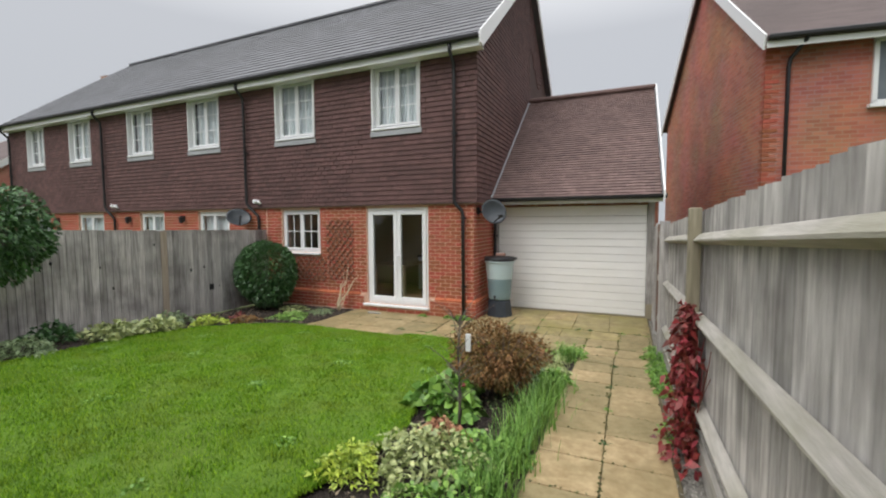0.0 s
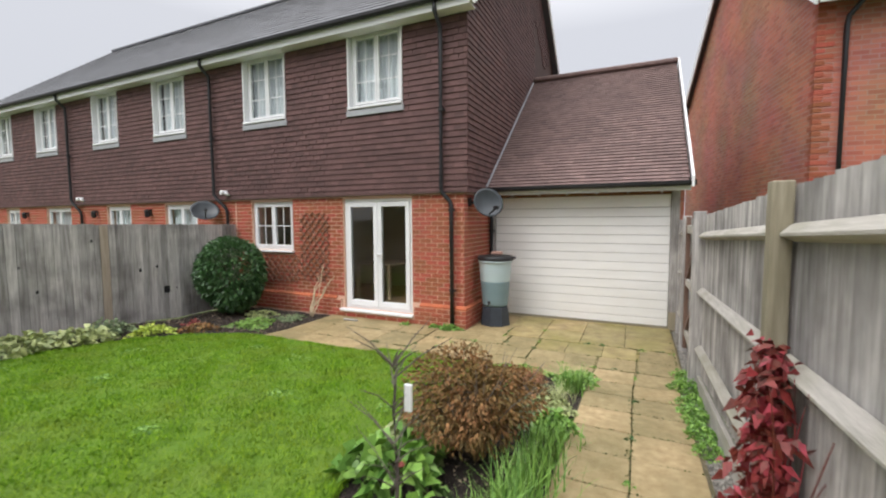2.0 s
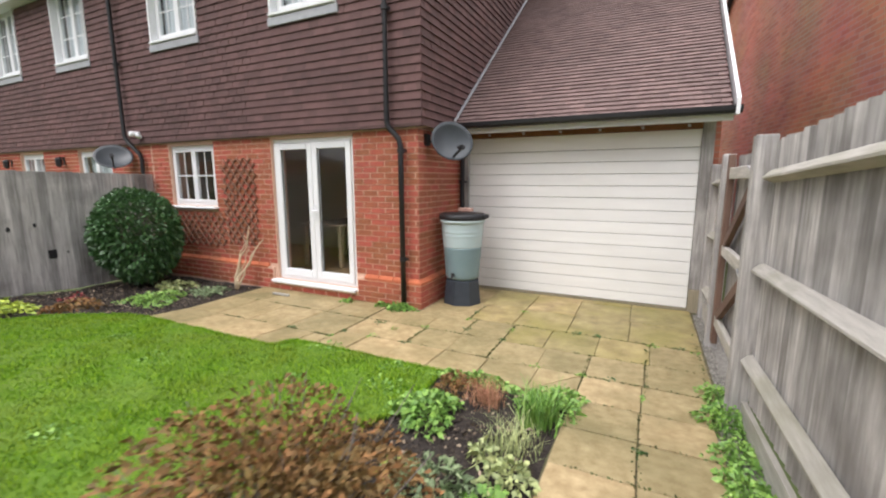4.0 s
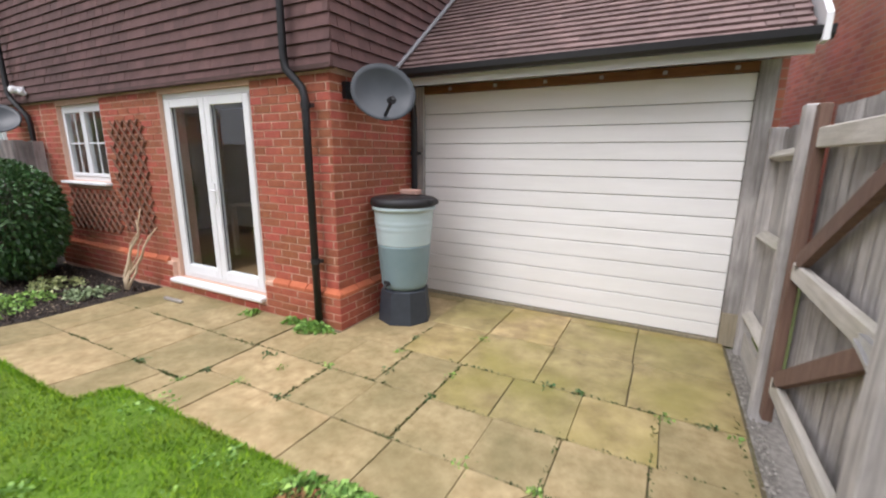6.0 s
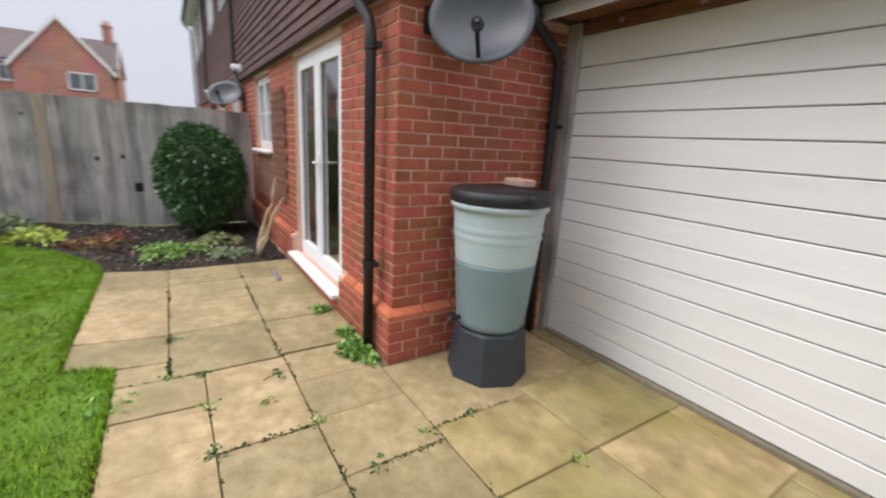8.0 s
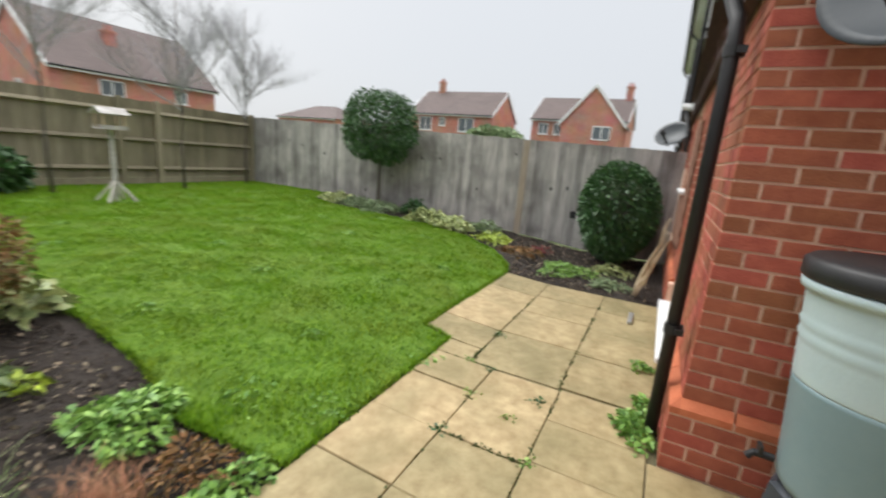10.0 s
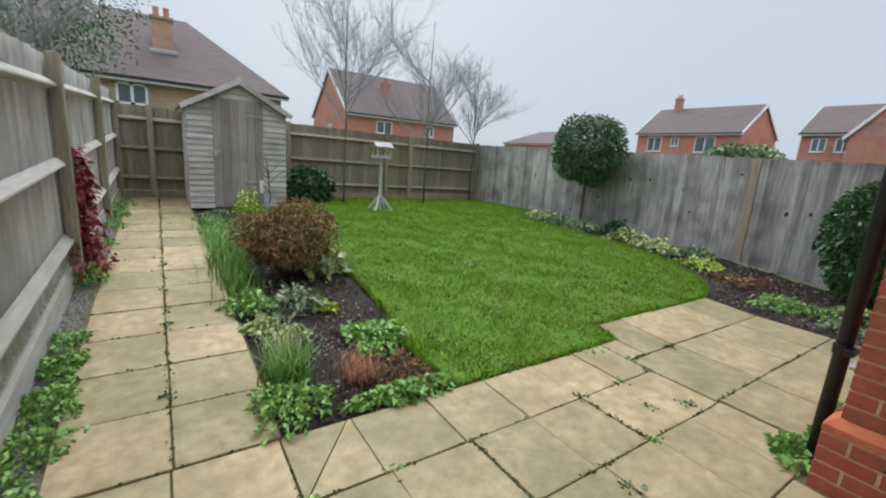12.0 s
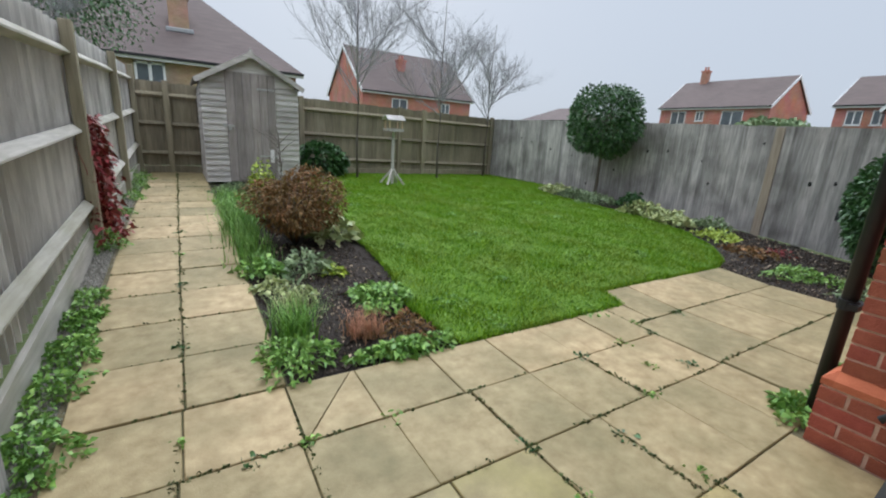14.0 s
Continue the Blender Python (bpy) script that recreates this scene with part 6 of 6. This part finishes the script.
def joint_moss(count, seed):
    """Moss and tiny leaves in the joints of the path and patio."""
    rng = np.random.default_rng(seed)
    x, y = [], []
    k = count // 4
    x.append(0.18 + rng.normal(0, 0.010, k))
    y.append(rng.uniform(-1.5, 6.5, k))
    for i in range(16):
        n = count // 60
        x.append(rng.uniform(-0.27, 0.63, n))
        y.append(6.47 - 0.45 * i + rng.normal(0, 0.006, n))
    for yj, xa, xb in ((6.92, -2.75, 0.65), (7.385, -2.8, 0.65), (7.91, -1.7, 0.65), (6.74, -4.5, -2.8), (7.37, -4.8, -2.8)):
        n = count // 11
        c0 = rng.uniform(xa, xb, n // 7)
        x.append(np.repeat(c0, 7) + rng.normal(0, 0.035, len(c0) * 7))
        y.append(yj + rng.normal(0, 0.007, len(c0) * 7))
    for xj, ya, yb in ((-1.12, 6.95, 7.9), (-1.57, 7.4, 7.9), (-1.99, 6.95, 7.38), (-1.68, 7.9, 8.4), (0.22, 6.5, 7.9), (-2.78, 6.55, 6.95), (0.66, 7.0, 8.6), (-0.26, 6.6, 7.35)):
        n = count // 22
        c0 = rng.uniform(ya, yb, n // 7)
        y.append(np.repeat(c0, 7) + rng.normal(0, 0.035, len(c0) * 7))
        x.append(xj + rng.normal(0, 0.007, len(c0) * 7))
    x, y = np.concatenate(x), np.concatenate(y)
    z = np.interp(y, [-1.7, 0.0, 1.5, 3.0, 4.2, 5.3, 6.2, 6.6], [0.29, 0.30, 0.28, 0.24, 0.18, 0.11, 0.04, 0.0])
    n = len(x)
    ob = leaf_mesh("joint_moss", np.stack([x, y, z - 0.006], 1), np.tile([0.0, 0.0, 0.8], (n, 1)), 0.012 + 0.016 * rng.random(n), 0.4, M_MOSS, None, rng)
    tagged(ob, "moss and tiny leaves in the paving joints", "moss", kind="stuff")


joint_moss(2600, 12)


def fallen_leaves(count, seed):
    """Scattered pale bits on the bed soil."""
    rng = np.random.default_rng(seed)
    x = np.concatenate([rng.uniform(-1.3, -0.35, count), rng.uniform(-7.6, -5.2, count)])
    y = np.concatenate([rng.uniform(2.2, 6.35, count), rng.uniform(5.6, 7.8, count)])
    z = np.interp(y, [-1.7, 0.0, 1.5, 3.0, 4.2, 5.3, 6.2, 6.6], [0.29, 0.30, 0.28, 0.24, 0.18, 0.11, 0.04, 0.0])
    n = len(x)
    ob = leaf_mesh("leaf_litter", np.stack([x, y, z - 0.012], 1), np.stack([rng.normal(0, 1, n), rng.normal(0, 1, n), 0.15 + 0 * x], 1), 0.015 + 0.03 * rng.random(n), 0.25, M_LITTER, None, rng, droop=0.05)
    tagged(ob, "pale dead leaves and stalks scattered on the soil", "leaf litter", kind="stuff")


fallen_leaves(1000, 6)

# ---- bricks and tiles ----
holes = [(DOOR[0], DOOR[1], 0.13, 2.22)] + [(a, b, c - 0.04, d + 0.01) for a, b, c, d in DOWN]
field("brick", "far_bricks", pose(0, 8.006, 0), courses(-7.74, -2.41, 0.375, 2.26, 0.225, 0.075, 0.011, holes), M_BRICK, lower, (-3.0, 8, 1.2), 0.006, 0, 300)
field("brick", "neighbour_bricks", pose(0, 8.006, 0), courses(LEFT, -7.76, 1.5, 2.26, 0.225, 0.075, 0.011, holes), M_BRICK, lower, (-8, 8, 2), 0.006, 0, 0)
ret = bpy.data.objects["return_wall"]
field("brick", "far_bricks", pose(-2.418, 8.0, 0, 0, 0, 90), courses(0.0, 1.35, 0.375, 2.26, 0.225, 0.075, 0.011), M_BRICK, ret, (-2.4, 8.4, 1.3), 0.006, 0, 300)


def plinth():
    p = boxes("plinth", [(-7.74, -2.418, 7.962, 8.004, -0.05, 0.11), (-7.74, DOOR[0] - 0.06, 7.962, 8.004, 0.111, 0.325), (DOOR[1] + 0.04, -2.418, 7.962, 8.004, 0.111, 0.325), (-2.416, -2.373, 7.962, 9.32, -0.05, 0.325)], M_MORTAR, terrace)
    field("brick", "far_bricks", pose(0, 7.962, 0), courses(-7.74, -2.366, 0.0, 0.3, 0.225, 0.075, 0.011, [(DOOR[0] - 0.07, DOOR[1] + 0.05, 0.10, 0.5)]), M_BRICK, p, (-3, 8, 0), 0.006, 0, 60)
    field("brick", "far_bricks", pose(-2.373, 7.956, 0, 0, 0, 90), courses(0.0, 1.36, 0.0, 0.3, 0.225, 0.075, 0.011), M_BRICK, p, (-2.4, 8.2, 0), 0.006, 0, 60)

    def cap(m, length):
        bm = bmesh.new()
        prism(bm, [(-0.052, 0.302), (0.002, 0.302), (0.002, 0.372), (-0.01, 0.372), (-0.052, 0.335)], m, length)
        ob = part("plinth_brick", bm, M_PLINTH, p)
    x = -7.74
    while x < -2.37:
        w = min(0.215, -2.42 - x)
        if (x + w < DOOR[0] - 0.05 or x > DOOR[1] + 0.04) and w > 0.03:
            cap(Matrix.Translation((x, 8.006, 0)) @ Matrix.Rotation(radians(-90), 4, "Z") @ Matrix.Diagonal((-1, 1, 1, 1)), w)
        x += 0.225
    y = 8.0
    while y < 9.3:
        w = min(0.215, 9.31 - y)
        cap(Matrix.Translation((-2.418, y, 0)) @ Matrix.Diagonal((-1, 1, 1, 1)), w)
        y += 0.225
    bm = bmesh.new()
    v = [bm.verts.new(q) for q in ((-2.42, 7.954, 0.302), (-2.366, 7.954, 0.302), (-2.366, 8.0, 0.302), (-2.42, 8.0, 0.302), (-2.42, 7.954, 0.335), (-2.366, 7.954, 0.335), (-2.366, 8.0, 0.335), (-2.42, 8.0, 0.372))]
    for f in ((3, 2, 1, 0), (0, 1, 5, 4), (1, 2, 6, 5), (2, 3, 7, 6), (3, 0, 4, 7), (4, 5, 7), (5, 6, 7)):
        bm.faces.new([v[i] for i in f])
    part("plinth_brick", bm, M_PLINTH, p)


plinth()
whole = [(a - 0.0, b + 0.0, 3.69, 5.24) for a, b in UP]
field("tile", "far_tiles", pose(0, 7.955, 0), courses(LEFT, -2.33, 2.27, 5.1, 0.168, 0.1, 0.003, whole), M_HUNG, upper, (-3.4, 7.9, 2.4), 0.010, 0.016, 300)
SIDE = pose(-2.35, 7.95, 0, 0, 0, 90)
field("tile", "far_tiles", SIDE, courses(0.0, 8.5, 2.27, 8.5, 0.168, 0.1, 0.003, (), lambda x, z: z < 5.2 + 0.79 * min(x, 8.5 - x) and z > 2.25 + 0.79 * (x - 1.15) and (x < 4.7 or z > 7.9 - 0.79 * (x - 3.5))), M_HUNG, gable, (-2.3, 8.2, 2.6), 0.010, 0.016, 300)
field("tile", "far_tiles", GROOF_M @ pose(0, 0.03, 0), courses(-2.33, 0.88, 0.0, 4.72, 0.168, 0.1, 0.003), M_GTILE, groof, (-1.5, 9.0, 2.5), 0.012, 0.016, 300)
field("slate", "far_slate", ROOF_M @ pose(0, 0.03, 0), courses(LEFT - 0.1, -2.2, 0.0, 5.7, 0.33, 0.26, 0.004), M_SLATE, roof, (-3.5, 7.8, 5.3), 0.008, 0.014, 300)
